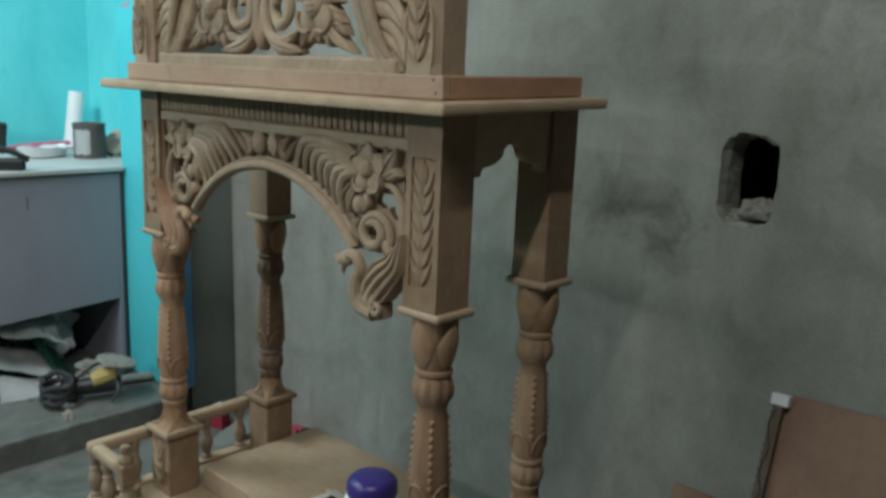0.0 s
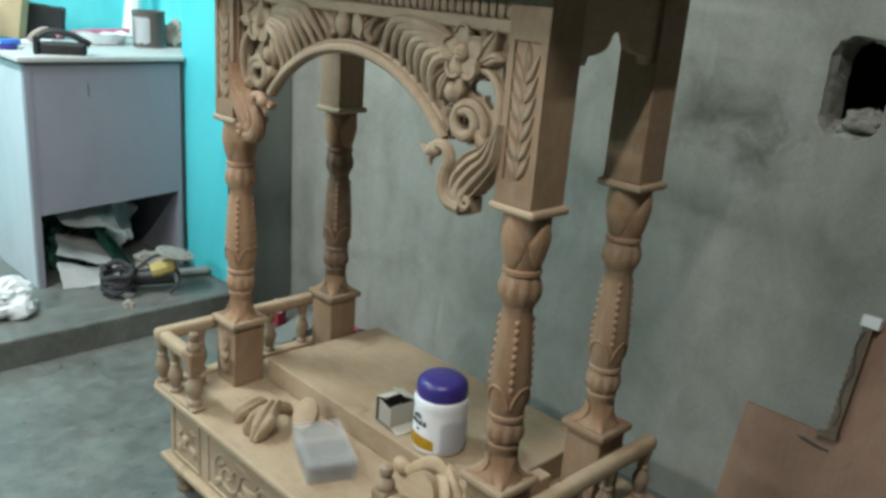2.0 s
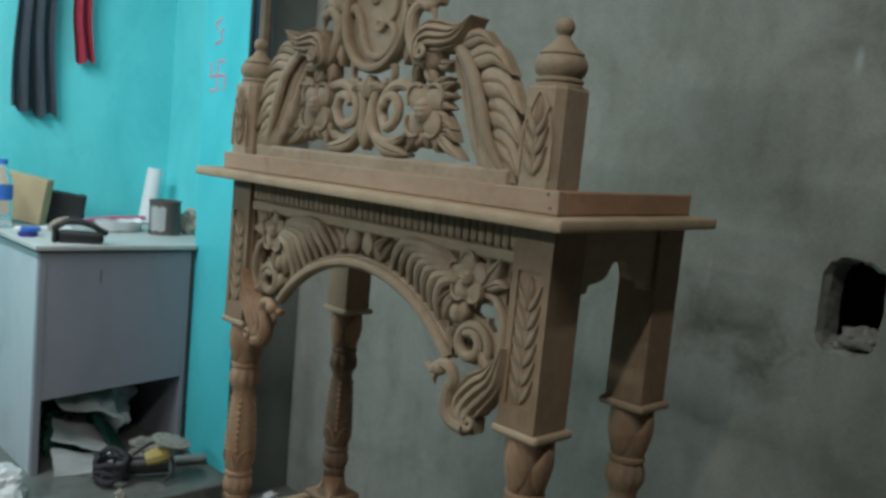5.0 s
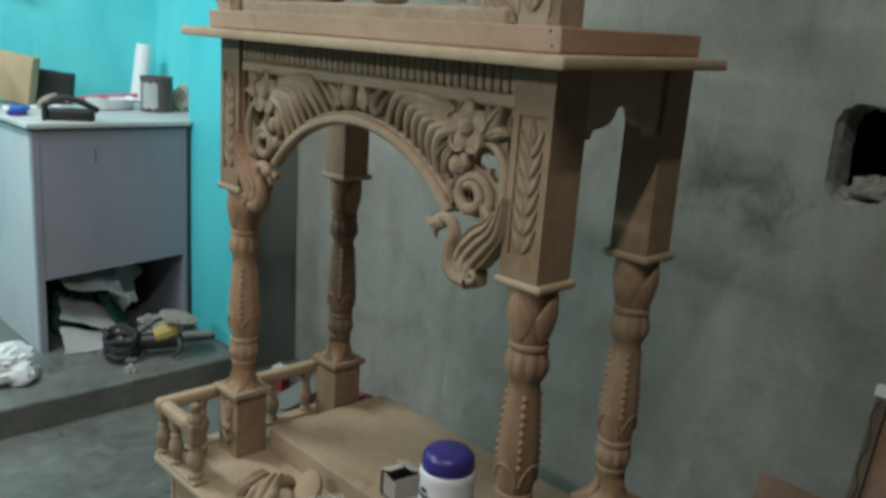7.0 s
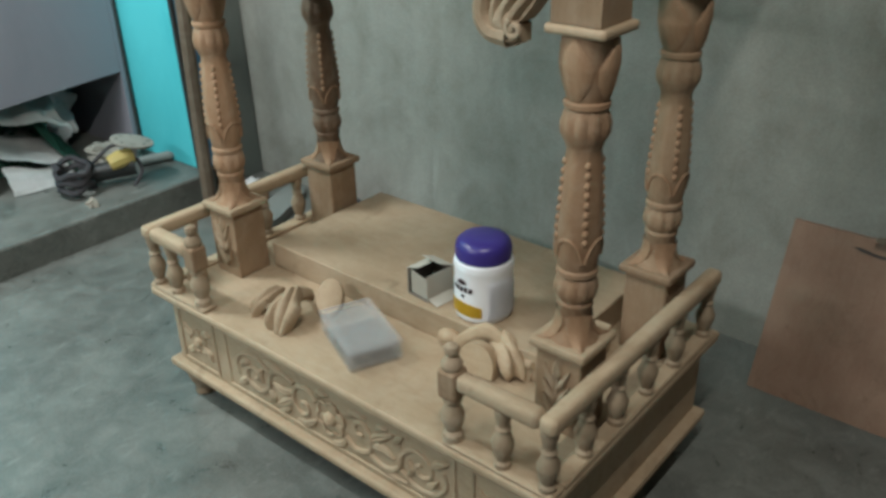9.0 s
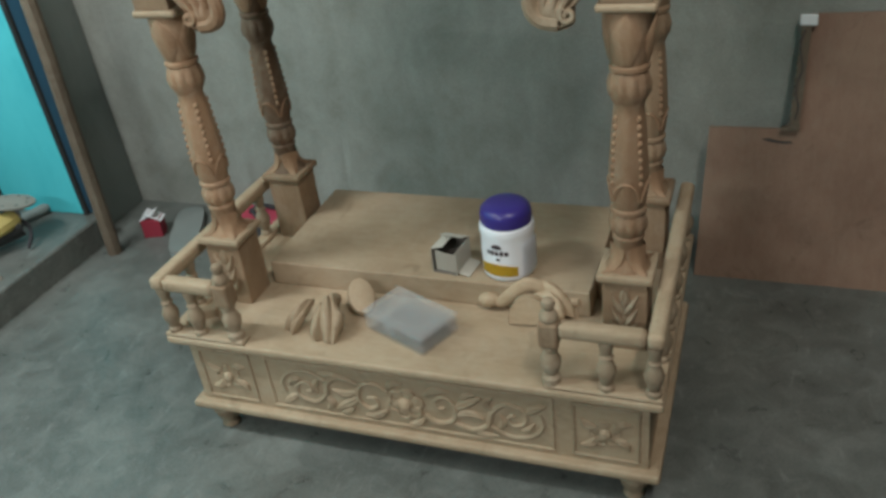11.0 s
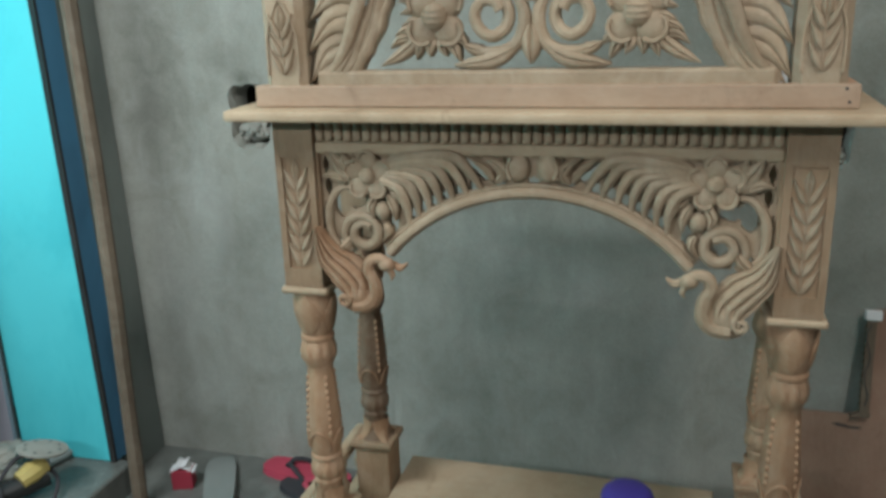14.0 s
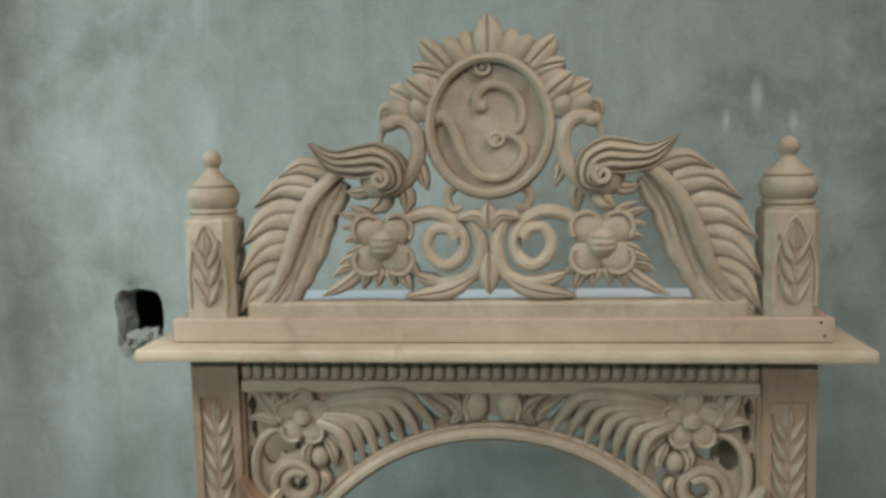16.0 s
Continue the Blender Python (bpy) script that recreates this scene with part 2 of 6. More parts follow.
def cement(name):
    """Trodden cement floor: cloudy dirt, pale scuffs, dark damp spots, hairline cracks."""
    m = material(name, (0.2, 0.2, 0.2), 0.45, spec=0.5)
    big = noise_of(m, coords(m, (1, 1, 1)), 2.6, 6, 0.6, 0.8)
    mid = noise_of(m, coords(m, (1, 1, 1)), 13, 7, 0.72, 0.9)
    scuff = noise_of(m, coords(m, (2.2, 0.8, 1), (0, 0, 0.6)), 17, 5, 0.7, 0.4)
    sand = noise_of(m, coords(m, (1, 1, 1)), 200, 3, 0.7)
    c = ramp(m, big, [(0.32, (0.065, 0.07, 0.064)), (0.5, (0.13, 0.138, 0.126)), (0.68, (0.21, 0.22, 0.20))])
    c = mixed(m, 0.45, c, ramp(m, mid, [(0.34, (0.05, 0.054, 0.048)), (0.5, (0.13, 0.138, 0.126)), (0.64, (0.23, 0.24, 0.22))]))
    c = mixed(m, 0.25, c, ramp(m, sand, [(0.3, (0.065, 0.07, 0.062)), (0.7, (0.25, 0.255, 0.235))]))
    c = mixed(m, ramp(m, scuff, [(0.58, (0, 0, 0)), (0.72, (0.45, 0.45, 0.45))]), c, (0.29, 0.30, 0.28))
    v = m.node_tree.nodes.new("ShaderNodeTexVoronoi")
    v.feature = "DISTANCE_TO_EDGE"
    v.inputs["Scale"].default_value = 1.7
    warp = nd(m, "ShaderNodeTexNoise", Scale=3.0, Detail=5.0, Roughness=0.65)
    link(m, coords(m, (1, 1, 1)), warp.inputs["Vector"])
    add = m.node_tree.nodes.new("ShaderNodeVectorMath")
    add.operation = "MULTIPLY_ADD"
    link(m, warp.outputs["Color"], add.inputs[0])
    add.inputs[1].default_value = (0.5, 0.5, 0.5)
    link(m, coords(m, (1, 1, 1)), add.inputs[2])
    link(m, add.outputs[0], v.inputs["Vector"])
    crack = ramp(m, v.outputs["Distance"], [(0.0, (0.35, 0.35, 0.35)), (0.006, (0, 0, 0))])
    c = mixed(m, crack, c, (0.06, 0.062, 0.056))
    colour_in(m, c)
    rr = ramp(m, mid, [(0.35, (0.27, 0.27, 0.27)), (0.65, (0.50, 0.50, 0.50))])
    link(m, rr, m.node_tree.nodes["Principled BSDF"].inputs["Roughness"])
    bump(m, mid, 0.22, 0.004)
    return m


CEMENT = cement("cement_floor")


def paint(name, base, worn, rough=0.5):
    m = material(name, base, rough, spec=0.35)
    a = noise_of(m, coords(m, (1, 1, 0.6)), 3.5, 6, 0.65, 0.5)
    b = noise_of(m, coords(m, (1, 1, 1)), 30, 4, 0.7)
    c = mixed(m, ramp(m, a, [(0.45, (0, 0, 0)), (0.75, (0.75, 0.75, 0.75))]), base, worn)
    c = mixed(m, ramp(m, b, [(0.6, (0, 0, 0)), (0.8, (0.35, 0.35, 0.35))]), c, worn)
    colour_in(m, c)
    bump(m, b, 0.12, 0.003)
    return m


TEAL = paint("turquoise_paint", (0.085, 0.57, 0.63), (0.04, 0.43, 0.50))
# same turquoise made brighter, lamplight on the west wall put into the colour
TEAL_LIT = paint("lit_turquoise_paint", (0.16, 0.74, 0.78), (0.075, 0.56, 0.62))
BLUE = paint("blue_paint", (0.075, 0.25, 0.43), (0.05, 0.15, 0.26), 0.55)
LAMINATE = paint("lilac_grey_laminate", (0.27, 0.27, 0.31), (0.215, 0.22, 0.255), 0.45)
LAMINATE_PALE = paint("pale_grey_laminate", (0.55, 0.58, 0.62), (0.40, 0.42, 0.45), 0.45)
TOPBOARD = paint("worn_white_top", (0.55, 0.56, 0.55), (0.38, 0.38, 0.36), 0.5)
DARKEDGE = paint("dark_edge_and_shade", (0.07, 0.06, 0.055), (0.14, 0.12, 0.10), 0.6)
PLY = wood("reddish_plywood", (0.21, 0.12, 0.085), (0.31, 0.195, 0.14), (0.37, 0.25, 0.18), (5, 5, 1.2), 0.6, dusty=0.12)
LIMEWASH = paint("grey_wash", (0.30, 0.30, 0.28), (0.22, 0.22, 0.20), 0.85)
BOUNCE_STOP = paint("dark_bounce_stop", (0.09, 0.09, 0.085), (0.06, 0.06, 0.055), 0.9)
PILLAR_SHADE = paint("shaded_plaster", (0.20, 0.225, 0.21), (0.12, 0.14, 0.13), 0.9)
DULL = paint("dull_cement_coat", (0.26, 0.26, 0.245), (0.20, 0.20, 0.185), 0.9)
RED_PAINT = material("thin_red_paint", (0.50, 0.27, 0.36), 0.7)
WHITE_PLASTIC = material("white_plastic", (0.80, 0.81, 0.84), 0.32, spec=0.5)
BLUE_PLASTIC = material("violet_blue_plastic", (0.04, 0.027, 0.195), 0.34, spec=0.5)
YELLOW = material("yellow_print", (0.72, 0.46, 0.04), 0.4)
DARK_PRINT = material("dark_print", (0.10, 0.07, 0.08), 0.5)
LABEL_WHITE = material("label_paper", (0.83, 0.83, 0.84), 0.4)
BLACK = paint("black_plastic", (0.02, 0.022, 0.022), (0.05, 0.05, 0.05), 0.4)
BLACK_CLOTH = paint("black_cloth", (0.030, 0.038, 0.042), (0.055, 0.065, 0.07), 0.85)
GREY_CLOTH = paint("dark_grey_cloth", (0.10, 0.125, 0.155), (0.14, 0.165, 0.19), 0.95)
RED_CLOTH = paint("red_cloth", (0.60, 0.08, 0.13), (0.42, 0.05, 0.08), 0.9)
RED_CARD = paint("dark_red_card", (0.30, 0.03, 0.05), (0.20, 0.02, 0.035), 0.6)
GREEN_SACK = paint("green_sack", (0.03, 0.10, 0.07), (0.05, 0.16, 0.11), 0.7)
FOIL = paint("creased_silver_sheet", (0.74, 0.75, 0.74), (0.45, 0.46, 0.45), 0.35)
WHITE_BAG = paint("thin_white_plastic", (0.70, 0.73, 0.74), (0.55, 0.57, 0.58), 0.4)
CARDBOARD = paint("cardboard", (0.46, 0.36, 0.22), (0.38, 0.29, 0.17), 0.8)
GREYCARD = paint("grey_carton", (0.36, 0.33, 0.28), (0.24, 0.215, 0.18), 0.7)
PALECARD = paint("pale_card", (0.47, 0.44, 0.38), (0.36, 0.335, 0.285), 0.7)
CARD_SHADE = paint("carton_inside_shade", (0.15, 0.135, 0.115), (0.10, 0.09, 0.08), 0.8)
RUST = paint("rusty_tin", (0.105, 0.095, 0.088), (0.07, 0.05, 0.04), 0.5)
RUBBER_PINK = paint("pink_red_rubber", (0.48, 0.06, 0.10), (0.33, 0.04, 0.07), 0.7)
RUBBER_DARK = paint("dark_rubber", (0.04, 0.04, 0.045), (0.07, 0.06, 0.06), 0.8)
GREY_GREEN = paint("grey_green_rubber", (0.235, 0.255, 0.24), (0.18, 0.20, 0.19), 0.8)
YELLOW_OLD = paint("worn_yellow_plastic", (0.45, 0.36, 0.12), (0.25, 0.2, 0.08), 0.5)
STEEL = material("dull_steel", (0.42, 0.42, 0.43), 0.42, 0.85)
PINK = material("pink_plastic", (0.62, 0.16, 0.28), 0.4)
BLUE_CAP = material("blue_cap", (0.04, 0.15, 0.50), 0.35)
RUBBLE = paint("mortar_rubble", (0.29, 0.285, 0.25), (0.15, 0.145, 0.125), 0.95)
HOLE_DARK = paint("hole_shade_brick", (0.09, 0.075, 0.065), (0.05, 0.045, 0.04), 0.95)


def clear(name, tint, rough, ior=1.46, through=0.85):
    m = material(name, tint, rough)
    m.node_tree.nodes["Principled BSDF"].inputs["Transmission Weight"].default_value = through
    m.node_tree.nodes["Principled BSDF"].inputs["IOR"].default_value = ior
    return m


ACRYLIC = clear("scratched_clear_plastic", (0.62, 0.615, 0.60), 0.30, 1.4, 0.0)
ACRYLIC.node_tree.nodes["Principled BSDF"].inputs["Alpha"].default_value = 0.16
TOP_LIT = paint("lit_board_white", (0.80, 0.80, 0.82), (0.70, 0.70, 0.72), 0.4)
BOTTLE = clear("clear_bottle", (0.85, 0.9, 0.92), 0.08, 1.2)

# ---- mesh helpers ----
PLACE = {}


def part(name, bm, mat, parent=None, label="", at=None, sharp=35.0, smooth=True):
    """Links a bmesh (or a mesh made before) as one mesh object, under a thing or a part."""
    if isinstance(bm, bpy.types.Mesh):
        me = bm
    else:
        bmesh.ops.recalc_face_normals(bm, faces=bm.faces)
        if smooth:
            # broad faces stay flat beside their narrow rounded edges
            for f in bm.faces:
                f.smooth = True
            for e in bm.edges:
                if len(e.link_faces) == 2:
                    a = e.calc_face_angle(0.0)
                    p, q = (f.calc_area() for f in e.link_faces)
                    e.smooth = a < radians(sharp) and (a < radians(9) or max(p, q) < 5 * min(p, q))
        me = bpy.data.meshes.new(name)
        bm.to_mesh(me)
        bm.free()
        me.materials.append(mat)
    ob = new(name, me)
    m = at if at is not None else Matrix()
    PLACE[ob] = m
    ob.matrix_basis = m
    if parent is not None:
        ob.parent = parent
        ob.matrix_parent_inverse = PLACE[parent].inverted()
    if label:
        tagged(ob, label)
    return ob


def thing(name, loc, label, category, group="", kind=""):
    """An Empty at the base of a thing, which holds its parts."""
    ob = new(name)
    ob.empty_display_size = 0.05
    PLACE[ob] = Matrix.Translation(loc)
    ob.matrix_basis = PLACE[ob]
    return tagged(ob, label, category, group, kind)


def box(bm, x0, x1, y0, y1, z0, z1, bevel=0.0, seg=2, m=None):
    r = bmesh.ops.create_cube(bm, size=1.0)
    t = Matrix.Translation(((x0 + x1) / 2, (y0 + y1) / 2, (z0 + z1) / 2)) @ Matrix.Diagonal((abs(x1 - x0), abs(y1 - y0), abs(z1 - z0), 1))
    vs = r["verts"]
    bmesh.ops.transform(bm, matrix=t, verts=vs)
    if bevel > 0:
        es = list({e for v in vs for e in v.link_edges})
        out = bmesh.ops.bevel(bm, geom=es, offset=bevel, segments=seg, affect="EDGES", profile=0.5)
        vs = list({v for f in out["faces"] for v in f.verts} | {v for v in vs if v.is_valid})
    if m is not None:
        bmesh.ops.transform(bm, matrix=m, verts=vs)
    return vs


def boxed(*a, **k):
    bm = bmesh.new()
    box(bm, *a, **k)
    return bm


def sweep(bm, pts, radii, seg=8, flat=1.0, closed=False):
    """A round bar along a line of points in space, its radius going from end to end; flat squashes it in y."""
    pts = [Vector(p) for p in pts]
    n = len(pts)
    if not hasattr(radii, "__len__"):
        radii = [radii] * n
    rings = []
    for i, p in enumerate(pts):
        a = pts[(i - 1) % n] if (closed or i) else pts[0]
        b = pts[(i + 1) % n] if (closed or i < n - 1) else pts[-1]
        t = (b - a).normalized()
        side = t.cross(Vector((0, 1, 0)))
        if side.length < 1e-4:
            side = t.cross(Vector((1, 0, 0)))
        side.normalize()
        up = side.cross(t).normalized()
        r = radii[i]
        rings.append([bm.verts.new(p + side * (r * math.cos(k * math.tau / seg)) + up * (r * flat * math.sin(k * math.tau / seg))) for k in range(seg)])
    for i in range(n if closed else n - 1):
        a, b = rings[i], rings[(i + 1) % n]
        for k in range(seg):
            bm.faces.new((a[k], a[(k + 1) % seg], b[(k + 1) % seg], b[k]))
    if not closed:
        bm.faces.new(rings[0][::-1])
        bm.faces.new(rings[-1])


def curve(keys, n=16):
    """A smooth line through a few key points (Catmull-Rom)."""
    k = [Vector(p) for p in keys]
    k = [2 * k[0] - k[1]] + k + [2 * k[-1] - k[-2]]
    out = []
    for i in range(1, len(k) - 2):
        m = max(2, n // (len(k) - 3))
        for j in range(m):
            u = j / m
            a, b, c, d = k[i - 1], k[i], k[i + 1], k[i + 2]
            out.append(0.5 * ((2 * b) + (c - a) * u + (2 * a - 5 * b + 4 * c - d) * u * u + (3 * b - a - 3 * c + d) * u ** 3))
    out.append(k[-2])
    return out


def taper(n, a, b, mid=None):
    if mid is None:
        return [a + (b - a) * i / (n - 1) for i in range(n)]
    return [(a + (mid - a) * 2 * i / (n - 1)) if i < n / 2 else (mid + (b - mid) * (2 * i / (n - 1) - 1)) for i in range(n)]


def leaf(bm, base, tip, width, y, thick=0.008, back=0.006, ns=14, nt=8):
    """A carved leaf in an upright plane: midrib from base to tip (x, z), rounded front with a groove, flat back."""
    b, t = Vector((base[0], base[1])), Vector((tip[0], tip[1]))
    d = t - b
    nn = Vector((-d.y, d.x)).normalized()
    front, rear = [], []
    for i in range(ns + 1):
        s = i / ns
        mid = b + d * s
        w = width / 2 * max(0.03, math.sin(math.pi * min(1, 0.06 + 0.94 * s) ** 0.8) ** 0.75)
        fr, re = [], []
        for j in range(nt + 1):
            u = 2 * j / nt - 1
            p = mid + nn * (w * u)
            h = thick * (1 - u * u) ** 0.5 * (0.35 + 0.65 * math.sin(math.pi * (0.12 + 0.8 * s)))
            h -= thick * 0.45 * math.exp(-(u / 0.16) ** 2)
            fr.append(bm.verts.new((p.x, y - h, p.y)))
            re.append(bm.verts.new((p.x, y + back, p.y)))
        front.append(fr)
        rear.append(re)
    for i in range(ns):
        for j in range(nt):
            bm.faces.new((front[i][j], front[i][j + 1], front[i + 1][j + 1], front[i + 1][j]))
        bm.faces.new((front[i][0], front[i + 1][0], rear[i + 1][0], rear[i][0]))
        bm.faces.new((front[i][nt], rear[i][nt], rear[i + 1][nt], front[i + 1][nt]))
        bm.faces.new([rear[i][0], rear[i + 1][0], rear[i + 1][nt], rear[i][nt]])
    bm.faces.new(front[0] + rear[0][::-1][:1] + [rear[0][0]])
    bm.faces.new(front[ns] + [rear[ns][nt], rear[ns][0]])


def plume(bm, keys, widths, y, thick, grooves=0, back=0.012, n=20, nt=12, edge=0.4):
    """A carved plume in an upright plane: a bowed middle line through (x, z) keys, its width from end to end, rounded front with flowing grooves."""
    pts = curve([(x, 0, z) for x, z in keys], n)
    m = len(pts) - 1
    rows = []
    for i, p in enumerate(pts):
        t = (pts[min(m, i + 1)] - pts[max(0, i - 1)]).normalized()
        nn = Vector((-t.z, 0, t.x))
        s = i / m
        f = s * (len(widths) - 1)
        k = min(int(f), len(widths) - 2)
        w = 0.5 * (widths[k] + (widths[k + 1] - widths[k]) * (f - k))
        fr, re = [], []
        for j in range(nt + 1):
            u = 2 * j / nt - 1
            h = thick * (edge + (1 - edge) * math.sqrt(max(0.0, 1 - u * u)))
            if grooves < 0:
                pass
            elif grooves:
                h -= thick * 0.42 * abs(math.cos(math.pi * grooves * (u + 1) / 2 + math.pi / 2 * (grooves % 2 == 0))) ** 6
            else:
                h -= thick * 0.35 * math.exp(-(u / 0.14) ** 2)
            h *= 0.55 + 0.45 * math.sin(math.pi * (0.1 + 0.75 * s))
            q = p + nn * (w * u)
            fr.append(bm.verts.new((q.x, y - h, q.z)))
            re.append(bm.verts.new((q.x, y + back, q.z)))
        rows.append((fr, re))
    for (fa, ra), (fb, rb) in zip(rows, rows[1:]):
        for j in range(nt):
            bm.faces.new((fa[j], fa[j + 1], fb[j + 1], fb[j]))
        bm.faces.new((fa[0], fb[0], rb[0], ra[0]))
        bm.faces.new((fa[nt], ra[nt], rb[nt], fb[nt]))
        bm.faces.new((ra[0], rb[0], rb[nt], ra[nt]))
    for fr, re in (rows[0], rows[-1]):
        bm.faces.new(fr + [re[nt], re[0]])


def ball(bm, c, r, squash=(1, 1, 1), seg=12, m=None):
    t = Matrix.Translation(c) @ (m if m is not None else Matrix()) @ Matrix.Diagonal((r * squash[0], r * squash[1], r * squash[2], 1))
    bmesh.ops.create_uvsphere(bm, u_segments=seg, v_segments=max(6, seg * 2 // 3), radius=1.0, matrix=t)


def lathe(bm, profile, c=(0, 0, 0), seg=24, lobes=None, caps=True):
    """Turned work from (radius, height) pairs; lobes maps the number of a ring to (count, depth) of carved flutes."""
    rings = []
    for i, (r, z) in enumerate(profile):
        ring = []
        for k in range(seg):
            a = k * math.tau / seg
            rr = r
            if lobes and i in lobes:
                cnt, dep = lobes[i]
                rr = r * (1 - dep + dep * abs(math.cos(a * cnt / 2)) ** 0.6)
            ring.append(bm.verts.new((c[0] + rr * math.cos(a), c[1] + rr * math.sin(a), c[2] + z)))
        rings.append(ring)
    for a, b in zip(rings, rings[1:]):
        for k in range(seg):
            bm.faces.new((a[k], a[(k + 1) % seg], b[(k + 1) % seg], b[k]))
    if caps:
        bm.faces.new(rings[0][::-1])
        bm.faces.new(rings[-1])


def prism(bm, outline, y0, y1):
    """An outline in x and z, given thickness in y."""
    a = [bm.verts.new((x, y0, z)) for x, z in outline]
    b = [bm.verts.new((x, y1, z)) for x, z in outline]
    bm.faces.new(a)
    bm.faces.new(b[::-1])
    n = len(a)
    for i in range(n):
        bm.faces.new((a[i], b[i], b[(i + 1) % n], a[(i + 1) % n]))


def rough_up(bm, amount, scale, seed=0.0):
    for v in bm.verts:
        v.co += noise.noise_vector(v.co * scale + Vector((seed, seed * 1.7, -seed))) * amount


# ---- the room ----
TEAL_X = -3.62
HIGH = 2.8


def hole_rim(cx, cz, hw, hh, seed, n=44):
    """A knocked-out opening: a rectangle with broken edges."""
    out = []
    for k in range(n):
        a = k * math.tau / n
        ca, sa = math.cos(a), math.sin(a)
        f = 1 / (abs(ca) ** 5 + abs(sa) ** 5) ** 0.2
        j = 1 + 0.12 * noise.noise(Vector((ca * 2.3 + seed, sa * 2.3, seed))) + 0.05 * noise.noise(Vector((ca * 7 + seed, sa * 7, seed)))
        out.append((cx + hw * ca * f * j, cz + hh * sa * f * j))
    return out


HOLES = [(-0.692, 1.028, 0.060, 0.094, 3.1), (-2.136, 1.050, 0.060, 0.086, 7.7)]


def grey_wall():
    bm = bmesh.new()
    x0, x1 = -3.75, 5.0
    loops = [[(x0, -0.02), (x1, -0.02), (x1, HIGH), (x0, HIGH)]] + [hole_rim(*h) for h in HOLES]
    edges = []
    rims = []
    for lp in loops:
        vs = [bm.verts.new((x, WALL_Y, z)) for x, z in lp]
        rims.append(vs)
        edges += [bm.edges.new((vs[i], vs[(i + 1) % len(vs)])) for i in range(len(vs))]
    bmesh.ops.triangle_fill(bm, use_beauty=True, use_dissolve=False, edges=edges)
    # the broken sides of the openings
    for vs in rims[1:]:
        prev = vs
        cx = sum(v.co.x for v in vs) / len(vs)
        cz = sum(v.co.z for v in vs) / len(vs)
        for d, sh in ((0.010, 0.965), (0.024, 0.935), (0.055, 0.92), (0.085, 0.90)):
            ring = []
            for i, v in enumerate(vs):
                q = noise.noise(Vector((v.co.x * 45, d * 50, v.co.z * 45))) * 0.007
                ring.append(bm.verts.new((cx + 0.05 * (1 - sh) + (v.co.x - cx) * sh + q, WALL_Y + d, cz + (v.co.z - cz) * sh + q * 1.2)))
            for i in range(len(vs)):
                k = (i + 1) % len(vs)
                bm.faces.new((prev[i], prev[k], ring[k], ring[i]))
            prev = ring
    # back and edges
    o = rims[0]
    b = [bm.verts.new((v.co.x, WALL_Y + 0.09, v.co.z)) for v in o]
    for i in range(4):
        bm.faces.new((o[i], b[i], b[(i + 1) % 4], o[(i + 1) % 4]))
    return bm


tagged(part("wall_north", grey_wall(), PLASTER, smooth=False), "bare grey cement plaster wall with two knocked-out holes", "wall", kind="structure")
EDGE_X, PLAT = -2.487, 0.090
# cavities are coloured nearly black, so the holes' inner shade is in the paint
for x, z, hw, hh, q in HOLES:
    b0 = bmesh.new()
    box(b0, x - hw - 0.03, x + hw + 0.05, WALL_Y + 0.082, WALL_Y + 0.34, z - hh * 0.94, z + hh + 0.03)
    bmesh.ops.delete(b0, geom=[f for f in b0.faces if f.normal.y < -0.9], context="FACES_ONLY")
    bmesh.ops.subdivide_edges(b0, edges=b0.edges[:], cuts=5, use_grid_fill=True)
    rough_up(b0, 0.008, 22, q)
    tagged(part("wall_cavity", b0, HOLE_DARK, smooth=False), "cavity behind the wall hole, coloured dark for its shade", "cavity", kind="structure")
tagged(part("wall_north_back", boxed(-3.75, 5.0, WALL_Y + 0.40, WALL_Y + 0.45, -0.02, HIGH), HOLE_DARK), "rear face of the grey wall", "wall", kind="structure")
tagged(part("floor", boxed(-2.60, 5.0, -2.75, WALL_Y, -0.1, 0.0), CEMENT), "worn grey cement floor with dark stains", "floor", kind="structure")
tagged(part("platform", boxed(-3.75, EDGE_X, -2.75, 1.455, -0.11, PLAT, bevel=0.008), CEMENT), "raised grey cement platform with a worn edge", "platform", kind="structure")
tagged(part("platform_end", boxed(-3.75, -2.565, 1.456, WALL_Y, -0.11, PLAT), CEMENT), "end of the raised cement platform behind the pillar", "platform", kind="structure")
tagged(part("wall_west", boxed(-3.78, TEAL_X, -2.75, WALL_Y, PLAT, HIGH), TEAL_LIT), "turquoise painted wall, lightened for lamplight", "wall", kind="structure")
tagged(part("wall_recess", boxed(TEAL_X, -2.80, WALL_Y - 0.02, WALL_Y - 0.001, PLAT, HIGH), TEAL_LIT), "turquoise painted recess wall, lightened for lamplight", "wall", kind="structure")
# the pillar is tilted a little to fit the camera's view
LEAN = Matrix.Translation((-2.55, 0, PLAT)) @ Matrix.Rotation(radians(-1.2), 4, "Y") @ Matrix.Translation((2.55, 0, -PLAT))
tagged(part("pillar", boxed(-2.850, -2.545, 1.43, 1.506, PLAT, HIGH, bevel=0.006), TEAL, at=LEAN), "turquoise painted wall pillar", "pillar", kind="structure")
# rear block coloured dark to stand in for shade behind the pole
tagged(part("pillar_back", boxed(-2.850, -2.552, 1.509, WALL_Y - 0.003, PLAT - 0.2, HIGH), PILLAR_SHADE, at=LEAN), "unpainted rear of the pillar, darkened for shade", "pillar", kind="structure")
